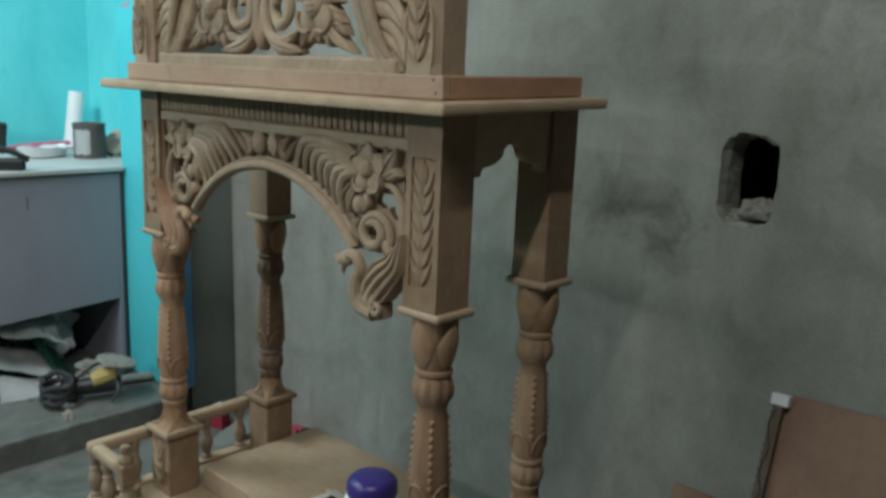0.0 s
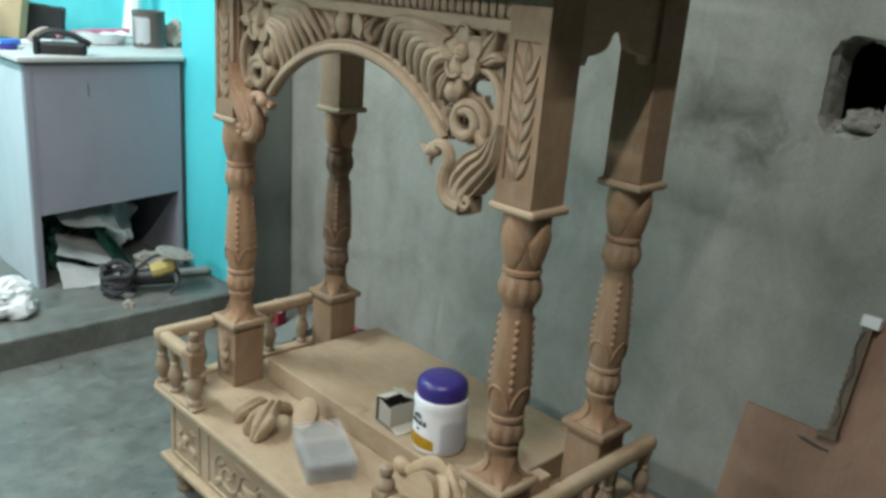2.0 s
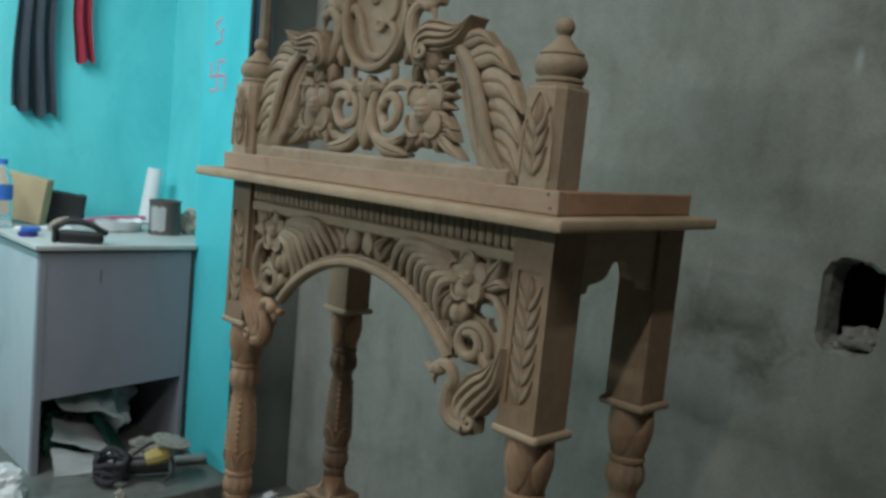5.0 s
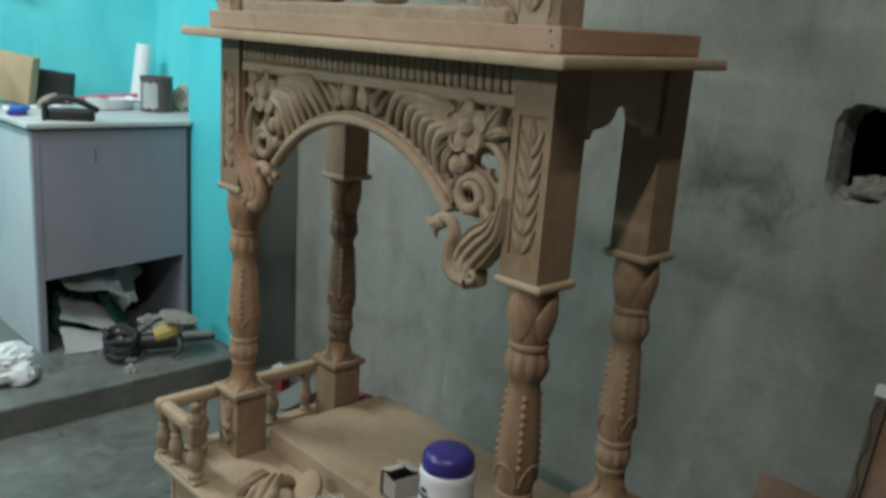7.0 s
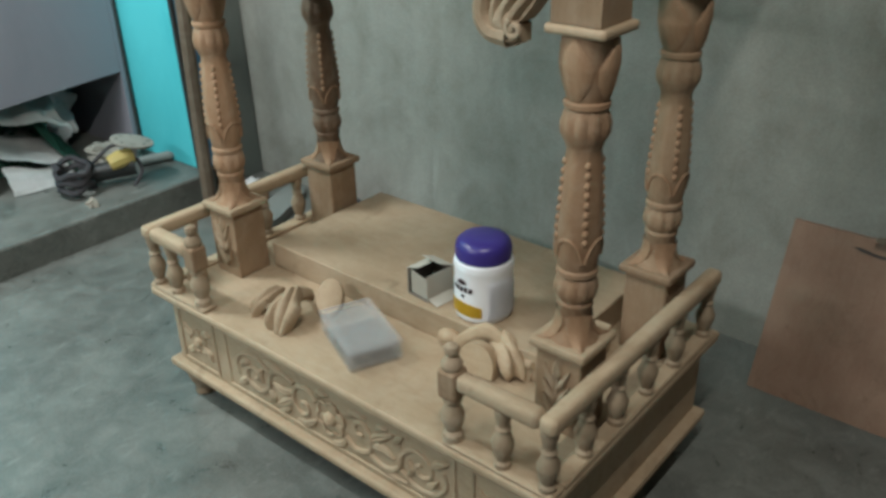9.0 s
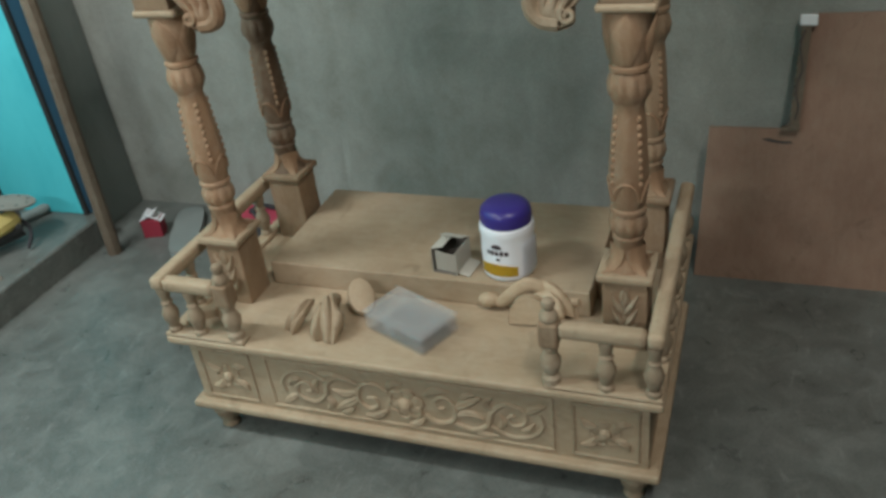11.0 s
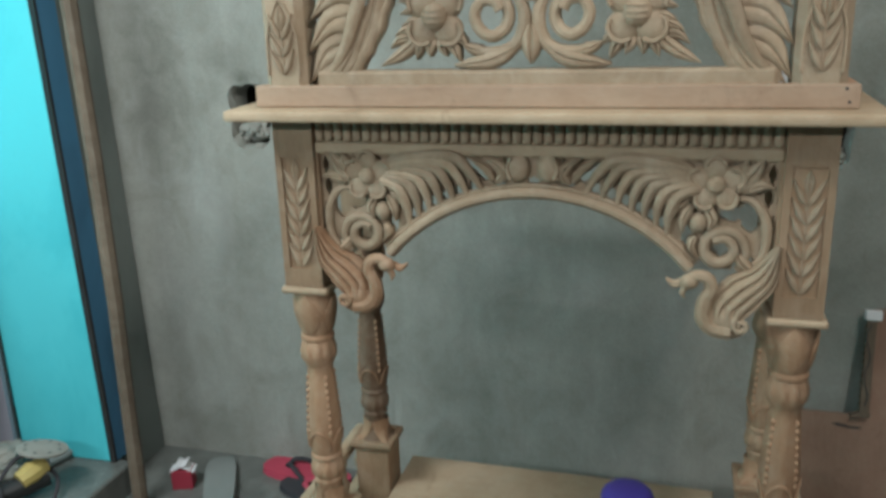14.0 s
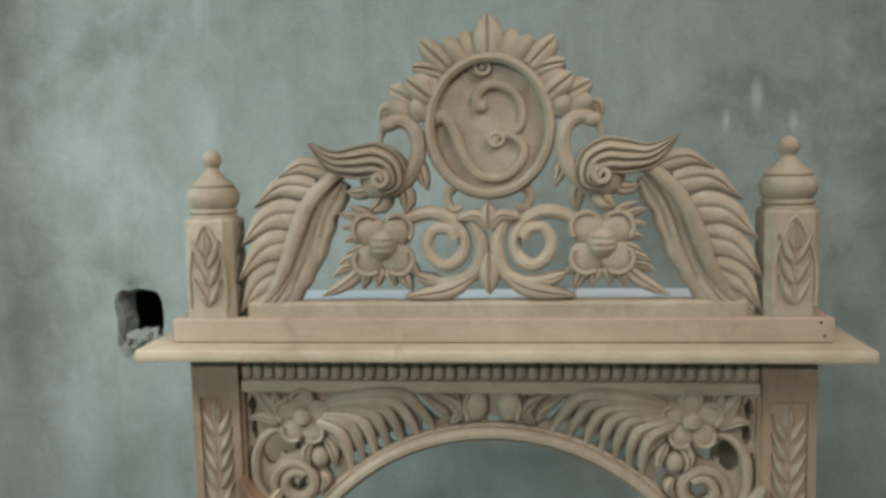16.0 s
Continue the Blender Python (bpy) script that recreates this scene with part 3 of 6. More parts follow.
tagged(part("trim", boxed(-2.5445, -2.53, 1.4385, 1.508, PLAT, HIGH), BLUE, at=LEAN), "blue painted side strip of the pillar", "trim", kind="structure")
tagged(part("trim_dark", boxed(-2.5445, -2.528, 1.4285, 1.438, PLAT, HIGH), BLACK, at=LEAN), "dark edge strip on the pillar corner", "trim", kind="structure")
# unseen walls and ceiling close the room; the dark east one cuts bounced light
tagged(part("wall_south", boxed(-3.78, 5.15, -2.9, -2.75, -0.1, HIGH), LIMEWASH), "plain grey wall", "wall", kind="structure")
tagged(part("wall_east", boxed(5.0, 5.15, -2.75, WALL_Y + 0.40, -0.1, HIGH), BOUNCE_STOP), "unseen dark wall that cuts bounced light", "wall", kind="structure")
tagged(part("ceiling", boxed(-3.78, 5.15, -2.9, WALL_Y + 0.40, HIGH, HIGH + 0.12), DULL), "plain grey cement ceiling", "ceiling", kind="structure")

# ---- the carved shrine ----
CX = -1.227
POST_DX, POST_F, POST_B = 0.396, 0.923, 1.185
shrine = thing("home_shrine", (CX, 1.02, 0.0), "unpainted carved wooden home shrine with turned columns on cement floor", "shrine")
DECK = 0.262

# base chest with its feet
base = part("base_box", boxed(-1.682, -0.772, 0.778, 1.285, 0.086, 0.243, bevel=0.002), WOOD_X, shrine)
part("bottom_moulding", boxed(-1.703, -0.751, 0.760, 1.295, 0.070, 0.088, bevel=0.006), WOOD_X, shrine)
part("upper_moulding", boxed(-1.695, -0.760, 0.766, 1.292, 0.232, 0.2445, bevel=0.004), WOOD_X, shrine)
part("deck_board", boxed(-1.708, -0.748, 0.752, 1.298, 0.2445, DECK, bevel=0.005, seg=3), WOOD_X, shrine, "pale sanded deck board")
step = part("raised_step", boxed(-1.578, -0.905, 0.966, 1.292, DECK, 0.316, bevel=0.003), WOOD_X, shrine, "pale raised inner step board")
part("filler_board", boxed(-0.904, -0.872, 1.03, 1.125, DECK, 0.314, bevel=0.003), WOOD_X, shrine)
foot_mesh = None
for fx in (-1.655, -0.800):
    for fy in (0.800, 1.250):
        if foot_mesh is None:
            bm = bmesh.new()
            lathe(bm, [(0.014, 0), (0.019, 0.004), (0.016, 0.016), (0.024, 0.034), (0.029, 0.050), (0.024, 0.060), (0.030, 0.064), (0.030, 0.071)], seg=18)
            foot_mesh = part("foot", bm, CARVE, shrine, at=Matrix.Translation((fx, fy, 0))).data
        else:
            part("foot", foot_mesh, None, shrine, at=Matrix.Translation((fx, fy, 0)))


def frame_rect(x0, x1, z0, z1, y, w=0.006, d=0.0032):
    bm = bmesh.new()
    for a, b, c, e in ((x0, x1, z0, z0 + w), (x0, x1, z1 - w, z1), (x0, x0 + w, z0 + w, z1 - w), (x1 - w, x1, z0 + w, z1 - w)):
        box(bm, a, b, y - d, y + 0.001, c, e, bevel=0.0015, seg=1)
    return bm


BY = 0.778
part("panel_frame", frame_rect(-1.512, -0.936, 0.098, 0.222, BY), WOOD_X, base)
part("panel_frame", frame_rect(-1.665, -1.545, 0.098, 0.222, BY), WOOD_X, base)
part("panel_frame", frame_rect(-0.905, -0.787, 0.098, 0.222, BY), WOOD_X, base)


def flower(bm, x, z, r, y, petals=5, turn=0.3, dome=0.40):
    """An open flower: round cupped petals about a ribbed heart."""
    edge = 0.36 if petals > 4 else 0.45
    for k in range(petals):
        a = turn + k * math.tau / petals
        m = Matrix.Rotation(-a, 4, "Y")
        ball(bm, (x + 0.60 * r * math.cos(a), y - 0.001 * (k % 2), z + 0.60 * r * math.sin(a)), r * (0.46 if petals > 4 else 0.54), (1.0, 0.42, 0.95), 14, m)
        rim = [(x + 0.62 * r * math.cos(a) + edge * r * math.cos(b), y - r * 0.20, z + 0.62 * r * math.sin(a) + edge * r * math.sin(b)) for b in (a - 1.4, a - 0.8, a - 0.25, a + 0.25, a + 0.8, a + 1.4)]
        sweep(bm, curve(rim, 10), r * 0.075, 6)
    ball(bm, (x, y - r * 0.16, z), r * dome, (1, 0.7, 1), 14)
    for t in (-0.4, 0.0, 0.4):
        sweep(bm, [(x + r * dome * 0.9 * u, y - r * 0.16 - r * dome * 0.72 * math.sqrt(max(0.02, 1 - u * u * 0.81 - t * t)), z + r * dome * t + r * 0.05 * u * u) for u in (-0.8, -0.4, 0, 0.4, 0.8)], r * 0.035, 5)


# low relief on the chest front: a flower with scrolling stems and leaves to both sides
mz = 0.158
FX = -1.218
bm = bmesh.new()
flower(bm, FX, mz, 0.036, BY + 0.004, 6)
part("carved_flower", bm, WOOD_X, base)


def vine(bm, keys, r0, r1):
    c = curve([(x, BY - 0.0005, z) for x, z in keys], 36)
    sweep(bm, c, taper(len(c), r0, r1), 7, 0.9)


for s in (-1, 1):
    V = lambda u, v: (FX + s * u, mz + s * v)
    for keys, r0 in (([(0.036, -0.020), (0.060, -0.036), (0.092, -0.024), (0.098, 0.008), (0.080, 0.028), (0.060, 0.018), (0.064, 0.000), (0.078, 0.002)], 0.0065),
                     ([(0.095, -0.030), (0.130, -0.040), (0.160, -0.022), (0.168, 0.010), (0.196, 0.034), (0.228, 0.022), (0.230, -0.004), (0.208, -0.014), (0.198, 0.002), (0.210, 0.010)], 0.0062),
                     ([(0.165, -0.024), (0.200, -0.042), (0.240, -0.034), (0.262, -0.008), (0.258, 0.020)], 0.0055)):
        bm = bmesh.new()
        vine(bm, [V(*k) for k in keys], r0, 0.0038)
        part("carved_scroll", bm, WOOD_X, base)
    for keys, w in (([(0.098, 0.004), (0.120, 0.022), (0.150, 0.040)], 0.022), ([(0.100, -0.010), (0.126, 0.000), (0.152, -0.008)], 0.020), ([(0.040, 0.026), (0.062, 0.042), (0.090, 0.044)], 0.018), ([(0.128, -0.040), (0.150, -0.046), (0.178, -0.044)], 0.014),
                    ([(0.110, 0.030), (0.124, 0.042), (0.140, 0.047)], 0.014), ([(0.170, 0.012), (0.158, 0.030), (0.172, 0.046)], 0.016), ([(0.232, 0.020), (0.250, 0.034), (0.268, 0.044)], 0.018), ([(0.222, -0.022), (0.236, -0.016), (0.246, -0.002)], 0.013), ([(0.036, -0.030), (0.022, -0.044), (0.002, -0.047)], 0.016), ([(0.180, -0.026), (0.190, -0.010), (0.184, 0.008)], 0.013)):
        bm = bmesh.new()
        plume(bm, [V(*k) for k in keys], [w * 0.4, w, w * 0.8, w * 0.1], BY + 0.001, 0.007, 0, 0.001, 12, 8)
        part("carved_leaf", bm, WOOD_X, base)
for x in (-1.605, -0.846):
    bm = bmesh.new()
    flower(bm, x, mz, 0.028, BY + 0.004, 5, 0.5)
    for a in (0.6, 2.5, 3.8, 5.6):
        plume(bm, [(x + 0.020 * math.cos(a), mz + 0.020 * math.sin(a)), (x + 0.036 * math.cos(a + 0.2), mz + 0.036 * math.sin(a + 0.2)), (x + 0.054 * math.cos(a), mz + 0.050 * math.sin(a))], [0.008, 0.019, 0.016, 0.002], BY + 0.001, 0.006, 0, 0.001, 10, 8)
    part("carved_flower", bm, WOOD_X, base)

# rails round the deck
RZ = 0.383


def rail(p, q):
    bm = bmesh.new()
    a, b = Vector(p), Vector(q)
    d = b - a
    if abs(d.x) > abs(d.y):
        box(bm, min(a.x, b.x), max(a.x, b.x), a.y - 0.014, a.y + 0.014, RZ - 0.014, RZ + 0.014, bevel=0.009, seg=3)
    else:
        box(bm, a.x - 0.014, a.x + 0.014, min(a.y, b.y), max(a.y, b.y), RZ - 0.014, RZ + 0.014, bevel=0.009, seg=3)
    return bm


def sill(x0, x1, y0, y1):
    return boxed(x0, x1, y0, y1, DECK, DECK + 0.009, bevel=0.003, seg=1)


XL, XR, YF = -1.694, -0.764, 0.768
part("rail_bar", rail((XL + 0.0145, YF, 0), (-1.567, YF, 0)), WOOD_X, shrine)
part("rail_bar", rail((XL, YF - 0.014, 0), (XL, 1.275, 0)), WOOD_Y, shrine)
part("rail_bar", rail((-0.918, YF, 0), (XR - 0.0145, YF, 0)), WOOD_X, shrine)
part("rail_bar", rail((XR, YF - 0.014, 0), (XR, 1.275, 0)), WOOD_Y, shrine)
part("rail_sill", sill(-1.708, -1.53, 0.754, 0.786), WOOD_X, shrine)
part("rail_sill", sill(-1.708, -1.678, 0.787, 1.28), WOOD_Y, shrine)
part("rail_sill", sill(-0.945, -0.749, 0.754, 0.786), WOOD_X, shrine)
part("rail_sill", sill(-0.780, -0.749, 0.787, 1.28), WOOD_Y, shrine)

bm = bmesh.new()
lathe(bm, [(0.013, 0), (0.013, 0.008), (0.009, 0.012), (0.0125, 0.022), (0.016, 0.036), (0.0165, 0.044), (0.012, 0.056), (0.009, 0.064), (0.0125, 0.068), (0.009, 0.073), (0.011, 0.086), (0.013, 0.094), (0.013, 0.101)], seg=14)
baluster_mesh = part("baluster", bm, CARVE, shrine, at=Matrix.Translation((XL + 0.004, YF, DECK + 0.008))).data
spots = [(-1.630, YF), (-0.842, YF), (XR - 0.002, YF)] + [(XL, y) for y in (0.86, 0.95, 1.045, 1.14, 1.255)] + [(XR, y) for y in (0.86, 0.95, 1.045, 1.14, 1.255)]
for x, y in spots:
    part("baluster", baluster_mesh, None, shrine, at=Matrix.Translation((x, y, DECK + 0.008)))

for x in (-1.551, -0.934):
    bm = bmesh.new()
    lathe(bm, [(0.016, 0), (0.016, 0.012), (0.011, 0.018), (0.017, 0.034), (0.018, 0.046), (0.011, 0.066), (0.015, 0.072), (0.013, 0.078)], (x, YF + 0.002, DECK + 0.008), 16)
    newel = part("newel_post", bm, CARVE, shrine)
    part("newel_block", boxed(x - 0.0165, x + 0.0165, YF - 0.0145, YF + 0.0185, DECK + 0.086, DECK + 0.135, bevel=0.005), WOOD_Z, newel)
    bm = bmesh.new()
    lathe(bm, [(0.0135, 0), (0.0155, 0.004), (0.0160, 0.010), (0.0120, 0.018), (0.0075, 0.0225), (0.0100, 0.026), (0.0118, 0.032), (0.0100, 0.039), (0.002, 0.0435)], (x, YF + 0.002, DECK + 0.134), 16)
    part("finial", bm, CARVE, newel)

# columns
COL = [(0.0365, 0.856), (0.0375, 0.838), (0.0365, 0.815), (0.0325, 0.785), (0.0285, 0.772), (0.0325, 0.769), (0.0325, 0.763), (0.029, 0.760), (0.0325, 0.754),
       (0.0365, 0.740), (0.0355, 0.727), (0.028, 0.714), (0.0245, 0.706), (0.0270, 0.690), (0.0310, 0.640), (0.0340, 0.600), (0.0345, 0.570), (0.0305, 0.540), (0.028, 0.532),
       (0.0315, 0.529), (0.0315, 0.523), (0.027, 0.520), (0.032, 0.512), (0.0345, 0.500), (0.032, 0.488), (0.025, 0.480), (0.028, 0.477), (0.028, 0.472), (0.0235, 0.468), (0.0245, 0.445), (0.028, 0.430), (0.038, 0.417)]
COL = [(r * (0.93 if 0.47 < z < 0.79 else 1.0 if z < 0.47 else 0.97), z) for r, z in COL]
COL_LOBES = {8: (10, 0.10), 9: (10, 0.14), 10: (10, 0.12), 13: (8, 0.07), 14: (8, 0.08), 15: (8, 0.08), 16: (8, 0.07), 22: (10, 0.08), 23: (10, 0.12), 24: (10, 0.08)}


def shaft_radius(z):
    k = COL[13:18]
    for (r0, z0), (r1, z1) in zip(k, k[1:]):
        if z1 <= z <= z0:
            return r1 + (r0 - r1) * (z - z1) / (z0 - z1)
    return 0.03


bm = bmesh.new()
lathe(bm, COL, seg=40, lobes=COL_LOBES)
column_mesh = bead_mesh = petal_mesh = skirt_mesh = None
for sx in (-1, 1):
    for py in (POST_F, POST_B):
        px = CX + sx * POST_DX
        up = 0.008 if py > 1 else 0.0
        at = Matrix.Translation((px, py, up))
        if column_mesh is None:
            col = part("column", bm, WARM, shrine, "reddish turned and fluted column", at=at)
            column_mesh = col.data
        else:
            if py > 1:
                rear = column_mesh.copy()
                # rear left column gets darker wood in place of the top shelf's shade
                rear.materials[0] = COLUMN_SHADE if sx < 0 else WOOD_Z
                col = part("column", rear, None, shrine, "turned and fluted column, darkened for the shelf's shade" if sx < 0 else "dusty brown turned and fluted column", at=at)
            else:
                col = part("column", column_mesh, None, shrine, "reddish turned and fluted column", at=at)
        # strings of beads up the shaft
        for k in range(4):
            a = math.pi / 4 + k * math.pi / 2
            turn = at @ Matrix.Rotation(a - math.pi / 2 + math.pi, 4, "Z")
            if bead_mesh is None:
                b2 = bmesh.new()
                for i in range(9):
                    z = 0.580 + i * 0.0135
                    ball(b2, (0, -shaft_radius(z) * 0.97, z), 0.0054, (0.8, 0.85, 1.05), 8)
                bead_mesh = tagged(part("bead_string", b2, WARM, col, at=turn), kind="stuff").data
            else:
                tagged(part("bead_string", bead_mesh, None, col, at=turn), kind="stuff")
        for k in range(4):
            turn = at @ Matrix.Rotation(k * math.pi / 2, 4, "Z")
            if petal_mesh is None:
                b2 = bmesh.new()
                n = 14
                arch = [(0.020 * math.cos(math.pi * i / n), 0.548 + 0.034 * math.sin(math.pi * i / n)) for i in range(n + 1)]
                sweep(b2, [(x, -math.sqrt(max(0.0001, 0.0325 ** 2 - x * x)) + 0.001 + max(0, 0.56 - z) * 0.12, z) for x, z in arch], 0.0026, 6)
                petal_mesh = part("petal", b2, WARM, col, at=turn).data
                b2 = bmesh.new()
                plume(b2, [(0, 0.775), (0, 0.815), (0, 0.852)], [0.020, 0.046, 0.052, 0.030, 0.004], 0.0, 0.0035, 0, 0.003, 14, 12, 0.25)
                for v in b2.verts:
                    r = next((r1 + (r0 - r1) * (v.co.z - z1) / (z0 - z1) for (r0, z0), (r1, z1) in zip(COL[:4], COL[1:5]) if z1 <= v.co.z <= z0), 0.03)
                    a, d = v.co.x / 0.036, r - v.co.y
                    v.co.x, v.co.y = d * math.sin(a), -d * math.cos(a)
                cap_mesh = part("capital_leaf", b2, WARM, col, at=turn).data
            else:
                part("petal", petal_mesh, None, col, at=turn)
                part("capital_leaf", cap_mesh, None, col, at=turn)
            turn = at @ Matrix.Rotation(math.pi / 4 + k * math.pi / 2, 4, "Z")
            if skirt_mesh is None:
                b2 = bmesh.new()
                # a leaf that folds outward onto the corner of the pedestal
                n, w = 10, 7
                grid = []
                for i in range(n + 1):
                    s = i / n
                    out = 0.026 + 0.030 * s ** 2.2
                    z = 0.462 - 0.043 * math.sin(s * math.pi / 2)
                    wid = 0.019 * (1 - s) ** 0.6 + 0.0008
                    grid.append([b2.verts.new((wid * (2 * j / w - 1), -out + 0.004 * abs(2 * j / w - 1), z - 0.003 * (2 * j / w - 1) ** 2)) for j in range(w + 1)])
                low = [[b2.verts.new(v.co + Vector((0, 0.012, -0.002))) for v in row] for row in grid]
                for i in range(n):
                    for j in range(w):
                        b2.faces.new((grid[i][j], grid[i][j + 1], grid[i + 1][j + 1], grid[i + 1][j]))
                        b2.faces.new((low[i][j], low[i + 1][j], low[i + 1][j + 1], low[i][j + 1]))
                    b2.faces.new((grid[i][0], grid[i + 1][0], low[i + 1][0], low[i][0]))
                    b2.faces.new((grid[i][w], low[i][w], low[i + 1][w], grid[i + 1][w]))
                skirt_mesh = part("corner_leaf", b2, WARM, col, at=turn).data
            else:
                part("corner_leaf", skirt_mesh, None, col, at=turn)
        # pedestal under it, and square block over it
        ped = part("pedestal", boxed(px - 0.038, px + 0.038, py - 0.038, py + 0.038, DECK, 0.403 + up, bevel=0.003), WOOD_Z, shrine)
        part("pedestal_cap", boxed(px - 0.047, px + 0.047, py - 0.047, py + 0.047, 0.403 + up, 0.417 + up, bevel=0.004), WOOD_Z if py > 1 else WOOD_X, ped)
        part("post_plate", boxed(px - 0.0435, px + 0.0435, py - 0.0425, py + 0.0425, 0.855 + up, 0.868 + up, bevel=0.005, seg=3), WOOD_X, shrine)
        part("square_post", boxed(px - 0.035, px + 0.035, py - 0.035, py + 0.035, 0.868 + up, 1.161 + up * 0.9, bevel=0.002), WOOD_Z, shrine)


def sprig(x, y, z0, z1, pairs, wide, broad=0.011):
    """A stem with pairs of leaves, cut into a sunk field on a post."""
    b = bmesh.new()
    sweep(b, [(x, y, z0), (x, y, z1 - 0.02)], 0.0024, 6)
    h = (z1 - z0) / (pairs + 1)
    for i in range(pairs):
        zz = z0 + 0.002 + i * h
        for s in (-1, 1):
            plume(b, [(x + s * 0.002, zz), (x + s * wide * 0.52, zz + h * 0.62), (x + s * wide, zz + h * 1.45)], [0.002, min(broad, h * 0.40), min(broad, h * 0.42), h * 0.22, 0.0012], y, 0.0065, -1, 0.002, 12, 8, 0.1)
    leaf(b, (x, z1 - h * 1.3), (x, z1), 0.017, y, 0.006, back=0.002, ns=10, nt=6)
    return b


for sx in (-1, 1):
    px = CX + sx * POST_DX
    fy = POST_F - 0.035
    # the face of the post stands proud round a sunk field
    b2 = bmesh.new()
    for x0, x1, z0, z1 in ((-0.0348, -0.0235, 0.869, 1.160), (0.0235, 0.0348, 0.869, 1.160), (-0.0235, 0.0235, 0.869, 0.902), (-0.0235, 0.0235, 1.096, 1.160)):
        box(b2, px + x0, px + x1, fy - 0.004, fy + 0.001, z0, z1)
    part("post_face", b2, WOOD_Z, shrine, smooth=False)
    part("carved_sprig", sprig(px, fy + 0.001, 0.905, 1.092, 6, 0.022, 0.017), CARVE, shrine)
    part("carved_sprig", sprig(px, POST_F - 0.038, 0.285, 0.392, 3, 0.022), CARVE, shrine)

# top shelf with its rows of little flutes
TIP = Matrix.Translation((0, 0.824, 1.17)) @ Matrix.Rotation(radians(1.4), 4, "X") @ Matrix.Translation((0, -0.824, -1.17))
shelf = part("top_shelf", boxed(-1.712, -0.742, 0.824, 1.222, 1.161, 1.178, bevel=0.004, m=TIP), WOOD_X, shrine, "broad pale top shelf board")
part("frieze_board", boxed(CX - 0.36, CX + 0.36, 0.899, 0.915, 1.098, 1.162), WOOD_X, shrine)
for i in range(44):
    x = CX - 0.352 + i * 0.704 / 43
    if i == 0:
        b2 = bmesh.new()
        lathe(b2, [(0.0060, 0), (0.0079, 0.004), (0.0079, 0.033), (0.0060, 0.038)], seg=8)
        flute_mesh = part("flute", b2, CARVE, shrine, at=Matrix.Translation((x, 0.897, 1.122))).data
    else:
        part("flute", flute_mesh, None, shrine, at=Matrix.Translation((x, 0.897, 1.122)))
part("frieze_bead", boxed(CX - 0.36, CX + 0.36, 0.889, 0.900, 1.102, 1.120, bevel=0.003), WOOD_X, shrine)
# side boards with a cut lower edge, and the plain one at the back
for sx in (-1, 1):
    b2 = bmesh.new()
    y0, y1 = POST_F + 0.035, POST_B - 0.035
    out = [(y0, 1.163), (y0, 1.066), (y0 + 0.020, 1.066), (y0 + 0.024, 1.078)]
    for i in range(9):
        a = math.pi / 2 * i / 8
        out.append((y0 + 0.030 + 0.045 * math.sin(a), 1.080 + 0.026 * (1 - math.cos(a))))
    out += [(y0 + 0.084, 1.112)]
    mid = (y0 + y1) / 2
    out += [(2 * mid - y, z) for y, z in out[::-1]]
    prism(b2, out, -0.008, 0.008)
    bmesh.ops.transform(b2, matrix=Matrix.Translation((CX + sx * (POST_DX + 0.020), 0, 0)) @ Matrix(((0, 1, 0, 0), (1, 0, 0, 0), (0, 0, 1, 0), (0, 0, 0, 1))), verts=b2.verts)
    part("side_board", b2, WOOD_Y, shrine, smooth=False)
part("back_board", boxed(CX - 0.36, CX + 0.36, 1.195, 1.212, 1.11, 1.168), WOOD_X, shrine)

# pierced arch panel: the opening is a flat segment of a circle
AZ, AR = 0.728, 0.3165
PY = 0.903


def on_arch(a, grow=0.0):
    return (CX + (AR + grow) * math.cos(a), AZ + (AR + grow) * math.sin(a))


def over_arch(u, grow=0.0):
    """The height of the arch at u from the middle."""
    return AZ + math.sqrt((AR + grow) ** 2 - u * u)


b2 = bmesh.new()
pts = [on_arch(math.radians(41 + 98 * i / 40)) for i in range(41)]
sweep(b2, [(x, PY - 0.007, z) for x, z in pts], 0.0095, 10, 1.3)
arch = part("arch_moulding", b2, CARVE, shrine)
b2 = bmesh.new()
pts = [on_arch(math.radians(42 + 96 * i / 40), 0.0115) for i in range(41)]
sweep(b2, [(x, PY - 0.002, z) for x, z in pts], 0.0045, 8, 1.5)
part("arch_bead", b2, CARVE, arch)
FAN_U = (0.082, 0.106, 0.129, 0.150, 0.169, 0.187, 0.204)


